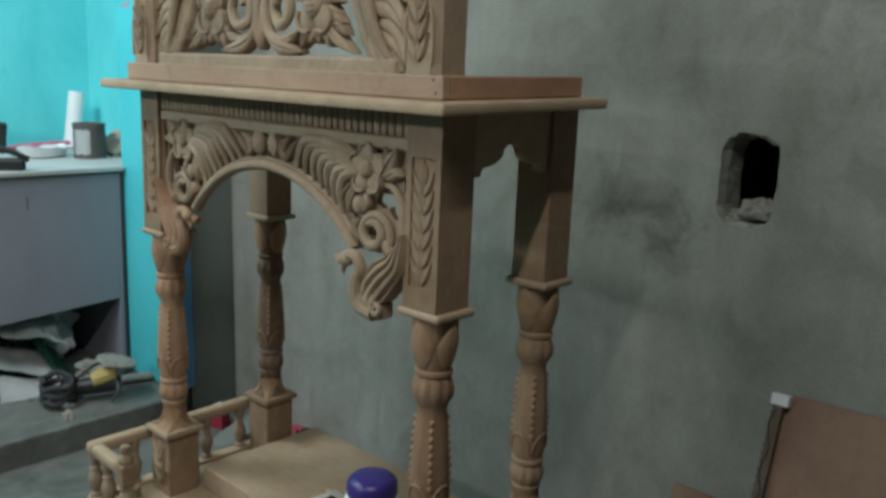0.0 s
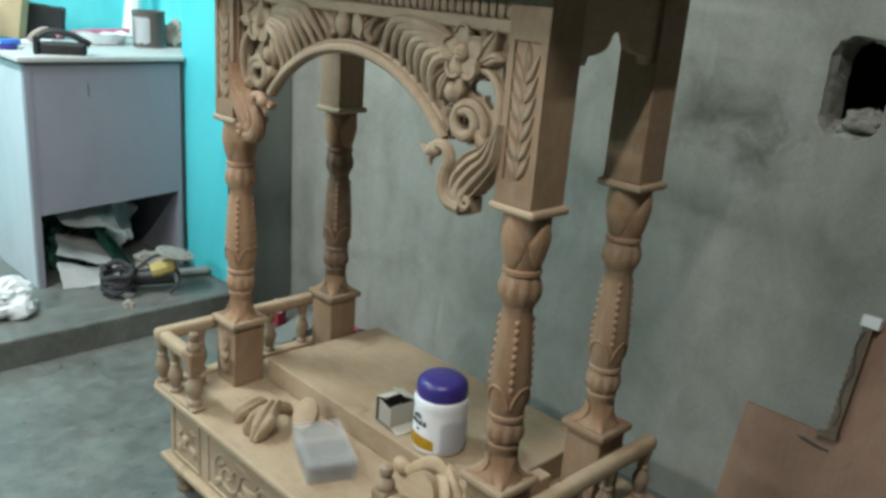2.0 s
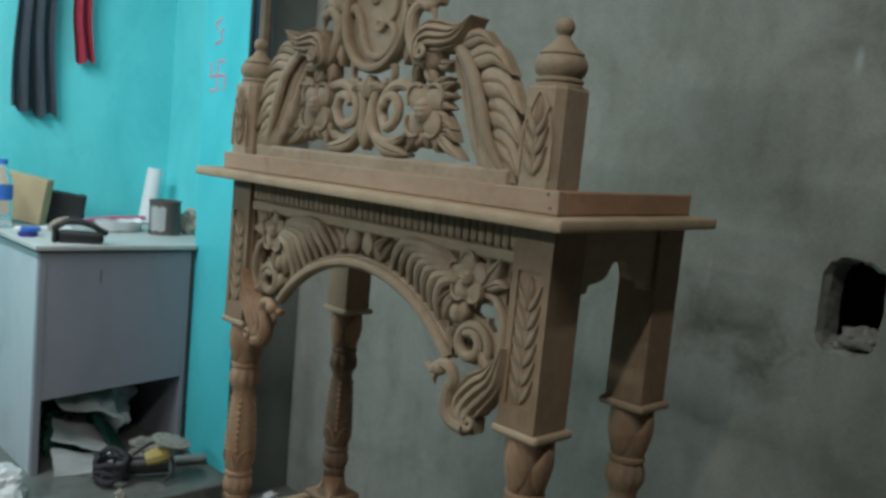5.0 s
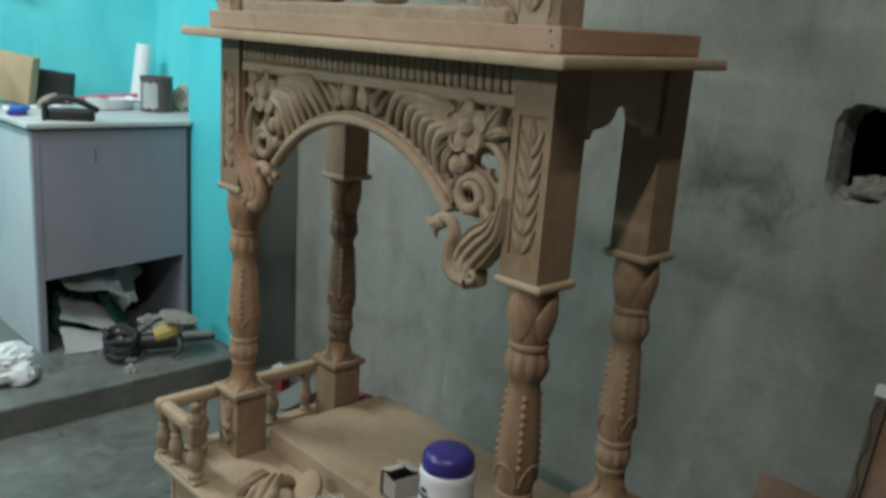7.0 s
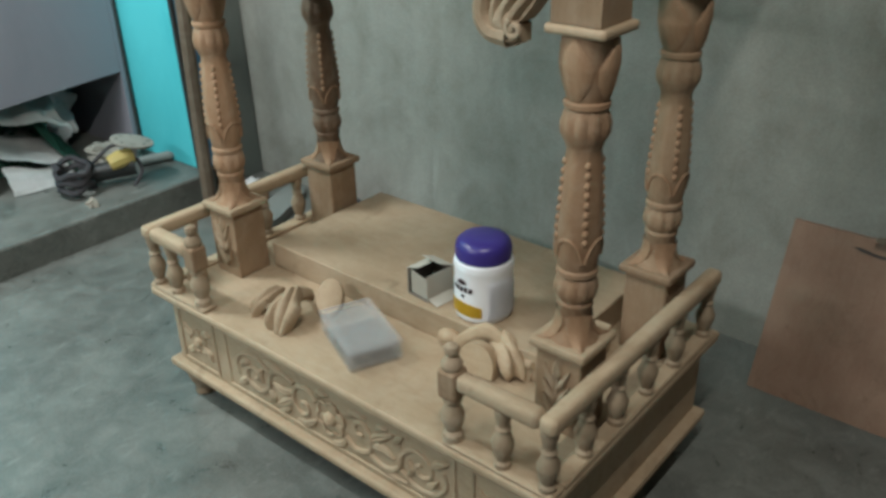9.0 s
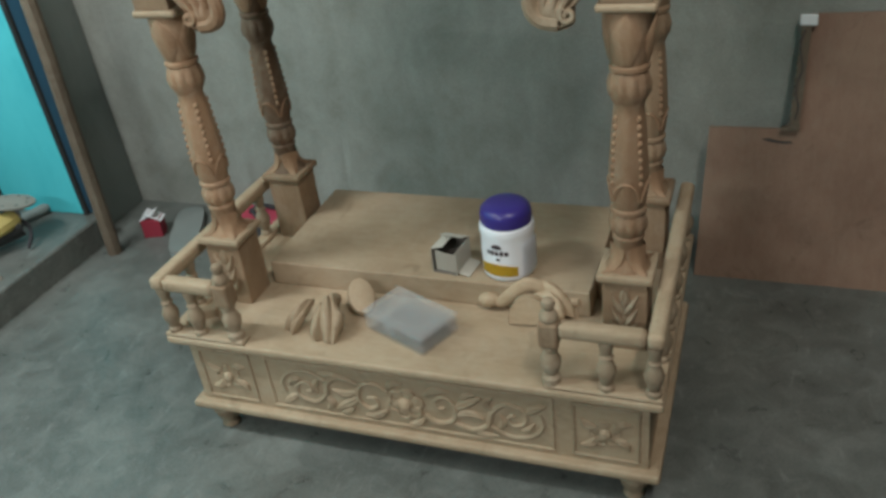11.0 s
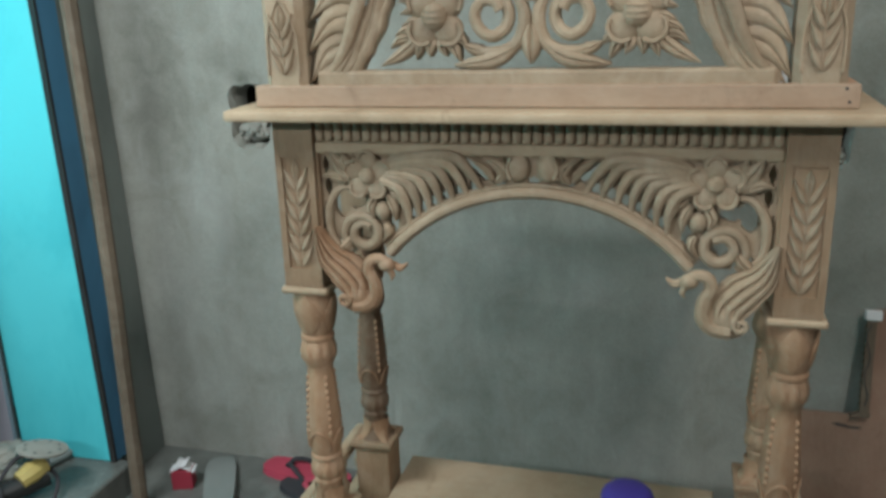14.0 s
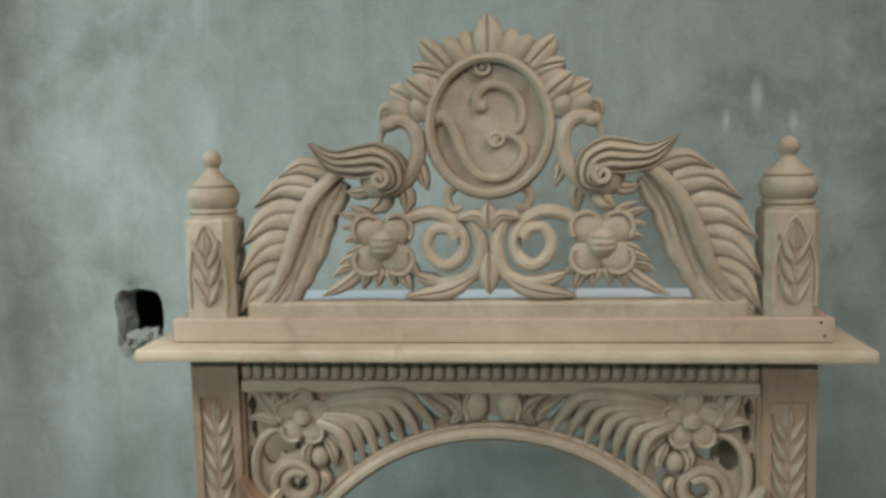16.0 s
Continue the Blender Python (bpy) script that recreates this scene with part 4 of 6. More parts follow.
def fretwork():
    """The ground board of the panel: cut round the arch and pierced by gaps between the leaves."""
    b = bmesh.new()
    cell = 0.003
    nx, nz = int(0.72 / cell), int(0.172 / cell)
    gaps = [(0.283, 0.966, 0.012, 0.012), (0.352, 0.985, 0.0055, 0.034), (0.322, 1.018, 0.015, 0.026), (0.298, 1.020, 0.020, 0.012), (0.318, 0.944, 0.020, 0.014), (0.262, 0.936, 0.016, 0.012),
            (0.232, 1.106, 0.024, 0.0045), (0.298, 1.102, 0.009, 0.007), (0.348, 1.080, 0.005, 0.016), (0.0, 1.104, 0.010, 0.008), (0.0, 1.062, 0.010, 0.007), (0.055, 1.101, 0.007, 0.008), (0.232, 0.985, 0.007, 0.016), (0.345, 1.045, 0.006, 0.014)]
    for u0, u1 in zip(FAN_U, FAN_U[1:]):
        gaps.append(((u0 + u1) / 2 + 0.002, over_arch((u0 + u1) / 2, 0.021), 0.0075, 0.010))
    gaps.append((0.055, over_arch(0.055, 0.019), 0.010, 0.006))
    verts = {}

    def vert(i, j, y):
        if (i, j, y) not in verts:
            verts[i, j, y] = b.verts.new((CX - 0.36 + i * cell, y, 0.935 + j * cell))
        return verts[i, j, y]

    solid = set()
    for i in range(nx):
        for j in range(nz):
            x, z = abs(-0.36 + (i + 0.5) * cell), 0.935 + (j + 0.5) * cell
            if x * x + (z - AZ) ** 2 < (AR + 0.003) ** 2:
                continue
            if any(((x - gx) / gw) ** 2 + ((z - gz) / gh) ** 2 < 1 for gx, gz, gw, gh in gaps):
                continue
            # the slanting slit beside the fan
            along = ((x - 0.074) * 0.047 + (z - 1.064) * 0.040) / 0.0617
            across = abs((x - 0.074) * 0.040 - (z - 1.064) * 0.047) / 0.0617
            if 0 < along < 0.058 and across < 0.0048:
                continue
            solid.add((i, j))
    ya, yb = PY, PY + 0.012
    for i, j in sorted(solid):
        b.faces.new((vert(i, j, ya), vert(i + 1, j, ya), vert(i + 1, j + 1, ya), vert(i, j + 1, ya)))
        b.faces.new((vert(i, j, yb), vert(i, j + 1, yb), vert(i + 1, j + 1, yb), vert(i + 1, j, yb)))
        for di, dj, p, q in ((-1, 0, (0, 0), (0, 1)), (1, 0, (1, 1), (1, 0)), (0, -1, (1, 0), (0, 0)), (0, 1, (0, 1), (1, 1))):
            if (i + di, j + dj) not in solid:
                b.faces.new((vert(i + p[0], j + p[1], ya), vert(i + q[0], j + q[1], ya), vert(i + q[0], j + q[1], yb), vert(i + p[0], j + p[1], yb)))
    return b


ground = part("arch_panel", fretwork(), CARVE, shrine, "pierced panel carved with leaves, flowers and peacocks", smooth=False)


def spiral(b, x, y, z, r, bar, s=1, turns=1.3):
    n = 20
    sweep(b, [(x + s * r * (1 - 0.8 * i / (n - 1)) * math.cos(i / (n - 1) * turns * math.tau + 2.0), y, z + r * (1 - 0.8 * i / (n - 1)) * math.sin(i / (n - 1) * turns * math.tau + 2.0)) for i in range(n)], taper(n, bar, bar * 0.8), 6)


def peacock(s, y):
    """A carved bird under the spring of the arch, its grooved wing curling up to the post; one mesh."""
    b = bmesh.new()
    X = lambda u: CX + s * u
    plume(b, [(X(0.322), 0.850), (X(0.300), 0.852), (X(0.298), 0.878), (X(0.320), 0.905), (X(0.345), 0.930), (X(0.364), 0.980)], [0.022, 0.046, 0.062, 0.060, 0.044, 0.003], y, 0.021, 4, 0.014, 30, 24)
    ball(b, (X(0.292), y - 0.003, 0.862), 0.025, (1.05, 0.66, 0.95))
    neck = curve([(X(0.302), y - 0.006, 0.844), (X(0.276), y - 0.008, 0.848), (X(0.262), y - 0.010, 0.866), (X(0.264), y - 0.011, 0.892), (X(0.272), y - 0.012, 0.910), (X(0.266), y - 0.013, 0.927), (X(0.249), y - 0.013, 0.930), (X(0.236), y - 0.012, 0.920)], 30)
    sweep(b, neck, taper(len(neck), 0.015, 0.0085, 0.0105), 9)
    ball(b, (X(0.240), y - 0.013, 0.921), 0.012, (1.2, 0.9, 1))
    sweep(b, [(X(0.236), y - 0.012, 0.914), (X(0.230), y - 0.012, 0.902), (X(0.234), y - 0.012, 0.893)], [0.0065, 0.0048, 0.001], 7)
    plume(b, [(X(0.232), 0.921), (X(0.219), 0.914), (X(0.206), 0.922)], [0.009, 0.012, 0.002], y - 0.008, 0.006, 0, 0.006, 8, 6)
    spiral(b, X(0.317), y - 0.018, 0.857, 0.0125, 0.0048, s)
    return b


for s in (-1, 1):
    part("peacock", peacock(s, 0.889), WARM if s < 0 else CARVE, ground, "reddish carved peacock" if s < 0 else "pale carved peacock")
    # ring scroll whose outer stroke ends in a leaf
    b2 = bmesh.new()
    pts = []
    for i in range(48):
        a = math.pi * (-0.28 + 3.0 * i / 47)
        r = 0.038 - 0.020 * min(1.0, i / 30)
        pts.append((CX + s * (0.283 + r * math.cos(a)), PY - 0.005 - 0.004 * i / 47, 0.966 + r * math.sin(a)))
    sweep(b2, pts, taper(48, 0.0065, 0.0068, 0.0098), 9)
    part("ring_scroll", b2, CARVE, ground)
    b2 = bmesh.new()
    plume(b2, [(CX + s * 0.306, 0.958), (CX + s * 0.318, 0.944), (CX + s * 0.332, 0.938)], [0.012, 0.018, 0.014, 0.004], PY - 0.004, 0.012, 0, 0.012, 12, 8)
    part("carved_leaf", b2, CARVE, ground)
    b2 = bmesh.new()
    c = curve([(CX + s * u, PY - 0.005, v) for u, v in ((0.300, 1.046), (0.322, 1.042), (0.340, 1.020), (0.346, 0.990), (0.342, 0.962), (0.330, 0.945))], 26)
    sweep(b2, c, taper(len(c), 0.0045, 0.0050, 0.0080), 8)
    part("stem", b2, CARVE, ground)
    # fan of long lobes that arch over from the flower and end in points along the opening
    for i, tu in enumerate(FAN_U):
        f = i / (len(FAN_U) - 1)
        tz = over_arch(tu, 0.013)
        pu, pz = 0.128 + 0.090 * f, 1.101 - 0.052 * f
        c = curve([(CX + s * u, PY - d, v) for u, d, v in ((0.252 - 0.006 * f, 0.005, 1.078 - 0.026 * f), ((0.252 + pu) / 2 + 0.006, 0.012, 1.097 - 0.038 * f), (pu, 0.014, pz), ((pu + tu) / 2 - 0.005, 0.012, (pz + tz) / 2 + 0.004), (tu, 0.004, tz))], 22)
        b2 = bmesh.new()
        sweep(b2, c, [0.0045 + 0.0062 * math.sin(math.pi * min(1.0, 0.1 + 0.95 * k / (len(c) - 1))) for k in range(len(c))], 9, 1.0)
        part("fan_lobe", b2, CARVE, ground)
    # leaf strokes along both sides of the slit, and the pair of buds in the middle
    for keys, w in (([(0.062, 1.064), (0.076, 1.082), (0.108, 1.106)], 0.013), ([(0.042, 1.066), (0.052, 1.086), (0.078, 1.104)], 0.020), ([(0.244, 1.084), (0.206, 1.103), (0.160, 1.105)], 0.012), ([(0.058, 1.060), (0.046, 1.074), (0.046, 1.100)], 0.014)):
        b2 = bmesh.new()
        plume(b2, [(CX + s * u, v) for u, v in keys], [w * 0.5, w, w * 0.9, w * 0.5, 0.002], PY - 0.004, 0.013, 0, 0.012, 16, 10)
        part("carved_leaf", b2, CARVE, ground)
    b2 = bmesh.new()
    ball(b2, (CX + s * 0.024, PY - 0.006, 1.085), 0.021, (0.92, 0.62, 1.12), 16)
    sweep(b2, curve([(CX + s * (0.024 + u), PY - 0.019 + 14 * u * u, 1.085 + v) for u, v in ((0.010, -0.018), (0.015, 0.0), (0.008, 0.018))], 10), 0.0028, 6)
    part("carved_bud", b2, CARVE, ground)
    # open flower with a leaf in the corner and buds below
    b2 = bmesh.new()
    flower(b2, CX + s * 0.270, 1.067, 0.041, PY - 0.009, 5, 0.35 if s > 0 else 2.8, 0.34)
    part("carved_flower", b2, CARVE, ground)
    for keys, w in (([(0.298, 1.058), (0.318, 1.080), (0.337, 1.108)], 0.032), ([(0.302, 1.062), (0.308, 1.086), (0.313, 1.107)], 0.018), ([(0.308, 1.056), (0.330, 1.066), (0.350, 1.064)], 0.020), ([(0.258, 1.032), (0.268, 1.014), (0.262, 0.994)], 0.018),
                    ([(0.240, 1.036), (0.228, 1.016), (0.226, 0.992)], 0.018), ([(0.236, 1.046), (0.216, 1.030), (0.206, 1.006)], 0.016), ([(0.246, 0.986), (0.240, 0.972), (0.250, 0.955)], 0.014)):
        b2 = bmesh.new()
        plume(b2, [(CX + s * u, v) for u, v in keys], [w * 0.45, w, w, w * 0.6, 0.002], PY - 0.004, 0.014, 0, 0.012, 16, 10, 0.25)
        part("carved_leaf", b2, CARVE, ground)
    b2 = bmesh.new()
    ball(b2, (CX + s * 0.248, PY - 0.008, 1.008), 0.0145, (0.9, 0.75, 1.1))
    part("carved_bud", b2, CARVE, ground)
    part("panel_edge", boxed(CX + s * 0.3565, CX + s * 0.3645, PY - 0.010, PY + 0.012, 0.925, 1.102, bevel=0.002), WOOD_Z, ground)

# plinth, corner posts and pierced crest over the shelf
plinth = part("plinth_board", boxed(-1.672, -0.782, 0.866, 0.884, 1.179, 1.212, bevel=0.002, m=TIP), ROSE_X, shrine, "reddish planed plinth board")
part("plinth_board", boxed(-0.800, -0.7825, 0.8845, 1.204, 1.179, 1.2115, bevel=0.002, m=TIP), ROSE_Y, shrine)
part("plinth_board", boxed(-1.6715, -1.654, 0.8845, 1.204, 1.179, 1.2115, bevel=0.002, m=TIP), ROSE_Y, shrine)
# board coloured white to stand in for light on its top
part("crest_floor", boxed(-1.653, -0.801, 0.910, 1.200, 1.179, 1.1945, m=TIP), TOP_LIT, shrine, "board behind the crest, whitened for light on it")
for nx, nz in ((-0.80, 1.206), (-0.795, 1.188)):
    b2 = bmesh.new()
    lathe(b2, [(0.0026, 0), (0.0022, 0.001)], seg=8)
    part("nail_head", b2, DARKEDGE, plinth, at=TIP @ Matrix.Translation((nx, 0.8663, nz)) @ Matrix.Rotation(radians(90), 4, "X"))
CY = 0.892
for x in (-1.619, -0.833):
    b2 = bmesh.new()
    for z0, z1, h, c in ((1.209, 1.353, 0.035, 0.011),):
        ring = [(h, -h + c), (h, h - c), (h - c, h), (-h + c, h), (-h, h - c), (-h, -h + c), (-h + c, -h), (h - c, -h)]
        rows = [[b2.verts.new((x + px * k, 0.903 + py * k, z)) for px, py in ring] for z, k in ((z0, 1.0), (z1 - 0.004, 1.0), (z1, 0.95))]
        for a, b in zip(rows, rows[1:]):
            for i in range(8):
                b2.faces.new((a[i], a[(i + 1) % 8], b[(i + 1) % 8], b[i]))
        b2.faces.new(rows[0][::-1])
        b2.faces.new(rows[-1])
    post = part("corner_post", b2, CARVE, shrine, "pale chamfered corner post", sharp=20)
    b2 = bmesh.new()
    lathe(b2, [(0.034, 0.002), (0.0345, 0.008), (0.0305, 0.011), (0.0335, 0.0135), (0.0335, 0.0165), (0.0295, 0.019), (0.0345, 0.025), (0.0370, 0.034), (0.0360, 0.042), (0.0325, 0.0475), (0.0285, 0.049), (0.0310, 0.0505), (0.0305, 0.053),
               (0.0225, 0.059), (0.0145, 0.067), (0.0095, 0.0735), (0.0085, 0.0765), (0.0115, 0.080), (0.0140, 0.086), (0.0130, 0.093), (0.0085, 0.0985), (0.002, 0.101)], (x, 0.903, 1.347), 28)
    part("finial", b2, CARVE, post, "turned urn finial")
    part("carved_sprig", sprig(x, 0.868, 1.230, 1.336, 3, 0.020, 0.020), CARVE, post)
    b2 = bmesh.new()
    sweep(b2, curve([(x - 0.0265, 0.867, 1.229), (x - 0.0255, 0.867, 1.285), (x - 0.015, 0.867, 1.320), (x, 0.867, 1.344), (x + 0.015, 0.867, 1.320), (x + 0.0255, 0.867, 1.285), (x + 0.0265, 0.867, 1.229)], 30), 0.0024, 6)
    part("field_edge", b2, CARVE, post)

crest = part("crest_rail", boxed(CX - 0.340, CX + 0.340, CY - 0.016, CY + 0.016, 1.209, 1.235, bevel=0.005, seg=3), CARVE, shrine, "base rail of the pierced crest")
MX, MZ, MA, MB = CX + 0.003, 1.4705, 0.081, 0.0905
b2 = bmesh.new()
prism(b2, [(MX + MA * math.cos(i * math.tau / 48), MZ + MB * math.sin(i * math.tau / 48)) for i in range(48)], CY - 0.001, CY + 0.014)
medal = part("medallion", b2, CARVE, shrine, "oval medallion with a raised carved symbol", sharp=30)
b2 = bmesh.new()
sweep(b2, [(MX + MA * math.cos(i * math.tau / 56), CY - 0.007, MZ + MB * math.sin(i * math.tau / 56)) for i in range(56)], 0.0085, 9, 1.5, closed=True)
part("medallion_ring", b2, CARVE, medal)
gl = lambda u, v: (MX + u / 1000, CY - 0.003, MZ + v / 1000)
for keys, r0, r1 in (([(-68, 13), (-58, 9), (-44, -15), (-34, -43), (-14, -66), (17, -69), (40, -52), (46, -31), (34, -16), (17, -12), (5, -19)], 0.0085, 0.0055),
                     ([(-13, 25), (-16, 39), (-5, 52), (15, 54), (36, 40), (45, 18), (40, -4), (24, -15)], 0.0085, 0.005),
                     ([(-24, 76), (-18, 70), (-7, 67), (3, 72)], 0.003, 0.003)):
    b2 = bmesh.new()
    c = curve([gl(*k) for k in keys], 40)
    sweep(b2, c, taper(len(c), r0, r1), 9, 1.0)
    part("symbol_stroke", b2, CARVE, medal)
for k in ((9, -18), (-8, 77)):
    x, y, z = gl(*k)
    b2 = bmesh.new()
    sweep(b2, [(x + 0.0095 * math.cos(i * math.tau / 20), y - 0.004, z + 0.0085 * math.sin(i * math.tau / 20)) for i in range(20)], 0.0030, 7, 1.0, closed=True)
    part("symbol_ring", b2, CARVE, medal)
for k, r in (((-68, 13), 0.0105), ((-12, 27), 0.0105), ((6, -20), 0.008), ((-8, 78), 0.0055)):
    b2 = bmesh.new()
    ball(b2, gl(*k), r, (1, 0.8, 1))
    part("symbol_knob", b2, CARVE, medal)

# crown of petals: a pointed one in the middle, then round lobes and flaring tips down to the birds' heads
b2 = bmesh.new()
plume(b2, [(MX, 1.560), (MX, 1.590), (MX, 1.6155)], [0.034, 0.040, 0.043, 0.042, 0.037, 0.027, 0.010], CY - 0.006, 0.018, 0, 0.014, 20, 12, 0.15)
part("crown_petal", b2, CARVE, medal)
for s in (-1, 1):
    X = lambda u: MX + s * u
    for k, (keys, w, deep, crease) in enumerate((
            ([(0.018, 1.556), (0.027, 1.576), (0.032, 1.595)], 0.030, 0.015, -1), ([(0.036, 1.556), (0.047, 1.572), (0.056, 1.586)], 0.028, 0.019, -1), ([(0.054, 1.548), (0.070, 1.564), (0.089, 1.583)], 0.033, 0.016, 0),
            ([(0.058, 1.540), (0.078, 1.547), (0.101, 1.551)], 0.027, 0.020, 0), ([(0.070, 1.526), (0.086, 1.533), (0.100, 1.537)], 0.027, 0.016, -1), ([(0.076, 1.506), (0.092, 1.520), (0.110, 1.534)], 0.034, 0.019, 0),
            ([(0.094, 1.502), (0.112, 1.513), (0.134, 1.524)], 0.034, 0.016, 0), ([(0.091, 1.480), (0.095, 1.495), (0.100, 1.508)], 0.028, 0.020, -1), ([(0.108, 1.484), (0.122, 1.496), (0.135, 1.504)], 0.028, 0.014, -1), ([(0.120, 1.482), (0.140, 1.496), (0.148, 1.480)], 0.020, 0.012, 0))):
        b2 = bmesh.new()
        plume(b2, [(X(u), v) for u, v in keys], [w * 0.85, w * 0.95, w, w, w * 0.94, w * 0.80, w * 0.42] if crease == 0 else [w * 0.85, w * 0.95, w, w, w * 0.95, w * 0.82, w * 0.5], CY - 0.003 * (k % 3), deep, crease, 0.012, 20, 12, 0.15)
        part("crown_petal", b2, CARVE, medal)
    # bird beside the medallion, its neck looped back so that the beak points down at the wing
    b2 = bmesh.new()
    c = curve([(X(u), CY - d, v) for u, d, v in ((0.147, 0.008, 1.452), (0.145, 0.010, 1.466), (0.134, 0.011, 1.477), (0.117, 0.012, 1.480), (0.102, 0.012, 1.468), (0.096, 0.012, 1.446), (0.101, 0.011, 1.422), (0.114, 0.010, 1.402), (0.134, 0.008, 1.386))], 36)
    sweep(b2, c, [0.0022 + 0.0085 * min(1.0, 3.2 * k / (len(c) - 1)) + 0.006 * max(0.0, k / (len(c) - 1) - 0.6) for k in range(len(c))], 9)
    ball(b2, (X(0.135), CY - 0.012, 1.476), 0.0115, (1.2, 0.9, 0.9))
    ball(b2, (X(0.148), CY - 0.006, 1.398), 0.028, (1.1, 0.7, 0.9))
    plume(b2, [(X(0.150), 1.386), (X(0.130), 1.396), (X(0.134), 1.418), (X(0.154), 1.428), (X(0.180), 1.426), (X(0.212), 1.428), (X(0.246), 1.453)], [0.016, 0.032, 0.042, 0.050, 0.047, 0.032, 0.002], CY - 0.012, 0.024, 4, 0.022, 36, 26)
    spiral(b2, X(0.147), CY - 0.034, 1.403, 0.0125, 0.0050, s)
    part("peacock", b2, CARVE, crest, "carved peacock with a ribbed wing")
    for keys, w in (([(0.098, 1.430), (0.092, 1.408), (0.086, 1.386)], 0.019), ([(0.122, 1.394), (0.114, 1.376), (0.116, 1.352)], 0.024), ([(0.144, 1.388), (0.150, 1.370), (0.166, 1.358)], 0.030), ([(0.164, 1.388), (0.180, 1.384), (0.198, 1.388)], 0.020)):
        b2 = bmesh.new()
        plume(b2, [(X(u), v) for u, v in keys], [w * 0.6, w, w * 0.85, 0.002], CY - 0.003, 0.013, 0, 0.012, 12, 10)
        part("carved_leaf", b2, CARVE, crest)
    # tail: a broad rib falling to the corner post, lapping feathers on its outer side, two long leaves within
    b2 = bmesh.new()
    c = curve([(X(u), CY - d, v) for u, d, v in ((0.198, 0.010, 1.414), (0.216, 0.014, 1.406), (0.250, 0.018, 1.370), (0.272, 0.018, 1.322), (0.288, 0.016, 1.281), (0.311, 0.012, 1.243), (0.340, 0.006, 1.215))], 34)
    sweep(b2, c, taper(len(c), 0.0085, 0.005, 0.0115), 10, 0.8)
    part("tail_rib", b2, CARVE, crest)
    # each feather laps over the one above it; the inner leaves are long and lined
    outer = [((0.222, 1.416), (0.258, 1.423), (0.292, 1.407), 0.026), ((0.240, 1.392), (0.286, 1.396), (0.328, 1.367), 0.036), ((0.262, 1.358), (0.308, 1.353), (0.350, 1.313), 0.044),
             ((0.278, 1.318), (0.318, 1.308), (0.357, 1.263), 0.046), ((0.290, 1.278), (0.326, 1.262), (0.357, 1.217), 0.044), ((0.304, 1.248), (0.328, 1.231), (0.350, 1.212), 0.030)]
    for k, (p, q, r, w) in enumerate(outer):
        b2 = bmesh.new()
        plume(b2, [(X(p[0]), p[1]), (X(q[0]), q[1]), (X(r[0]), r[1])], [w * 0.75, w, w, w * 0.86, w * 0.60, w * 0.28, 0.001], CY - 0.0022 * (5 - k), 0.0105, 0, 0.014, 24, 14, 0.42)
        part("tail_feather", b2, CARVE, crest)
    inner = [((0.203, 1.400), (0.229, 1.362), (0.245, 1.315), (0.261, 1.258), 0.042, 3), ((0.244, 1.338), (0.260, 1.290), (0.279, 1.251), (0.300, 1.222), 0.038, 0), ((0.276, 1.270), (0.291, 1.247), (0.305, 1.230), (0.322, 1.216), 0.028, 0)]
    for k, (p, q, r, e, w, g) in enumerate(inner):
        b2 = bmesh.new()
        plume(b2, [(X(u), v) for u, v in (p, q, r, e)], [w * 0.45, w * 0.9, w, w * 0.84, w, w * 0.80, w * 0.86, w * 0.5, 0.002], CY - 0.0025 * k, 0.0115, g, 0.014, 30, 20, 0.42)
        part("tail_feather", b2, CARVE, crest)
    # flower with fronds to its outer side and small leaves under it
    b2 = bmesh.new()
    flower(b2, X(0.1475), 1.313, 0.046, CY - 0.008, 4, math.pi / 4, 0.44)
    part("carved_flower", b2, CARVE, crest)
    for keys, w in (([(0.160, 1.294), (0.202, 1.260), (0.237, 1.241)], 0.022), ([(0.164, 1.350), (0.178, 1.360), (0.196, 1.366)], 0.014), ([(0.168, 1.342), (0.188, 1.352), (0.211, 1.357)], 0.016), ([(0.170, 1.332), (0.188, 1.337), (0.206, 1.337)], 0.016),
                    ([(0.170, 1.319), (0.186, 1.322), (0.203, 1.318)], 0.016), ([(0.168, 1.308), (0.184, 1.307), (0.201, 1.300)], 0.016), ([(0.174, 1.296), (0.194, 1.295), (0.212, 1.286)], 0.017), ([(0.184, 1.282), (0.203, 1.281), (0.220, 1.268)], 0.017),
                    ([(0.122, 1.288), (0.110, 1.280), (0.098, 1.268)], 0.018), ([(0.130, 1.282), (0.120, 1.268), (0.110, 1.247)], 0.022), ([(0.140, 1.280), (0.138, 1.268), (0.132, 1.255)], 0.019), ([(0.152, 1.282), (0.157, 1.268), (0.157, 1.254)], 0.019), ([(0.160, 1.284), (0.171, 1.272), (0.179, 1.250)], 0.021)):
        b2 = bmesh.new()
        plume(b2, [(X(u), v) for u, v in keys], [w * 0.75, w, w, w * 0.82, w * 0.5, 0.001], CY - 0.004, 0.012, 0, 0.012, 14, 10, 0.3)
        part("carved_leaf", b2, CARVE, crest)
    # scrolls in the middle
    b2 = bmesh.new()
    c = curve([(CX + s * u, CY - 0.004 - 0.007 * (k > 5), v) for k, (u, v) in enumerate(((0.120, 1.341), (0.104, 1.350), (0.077, 1.355), (0.049, 1.344), (0.034, 1.318), (0.039, 1.295), (0.058, 1.283), (0.077, 1.294), (0.084, 1.315), (0.073, 1.333), (0.054, 1.332), (0.046, 1.320)))], 60)
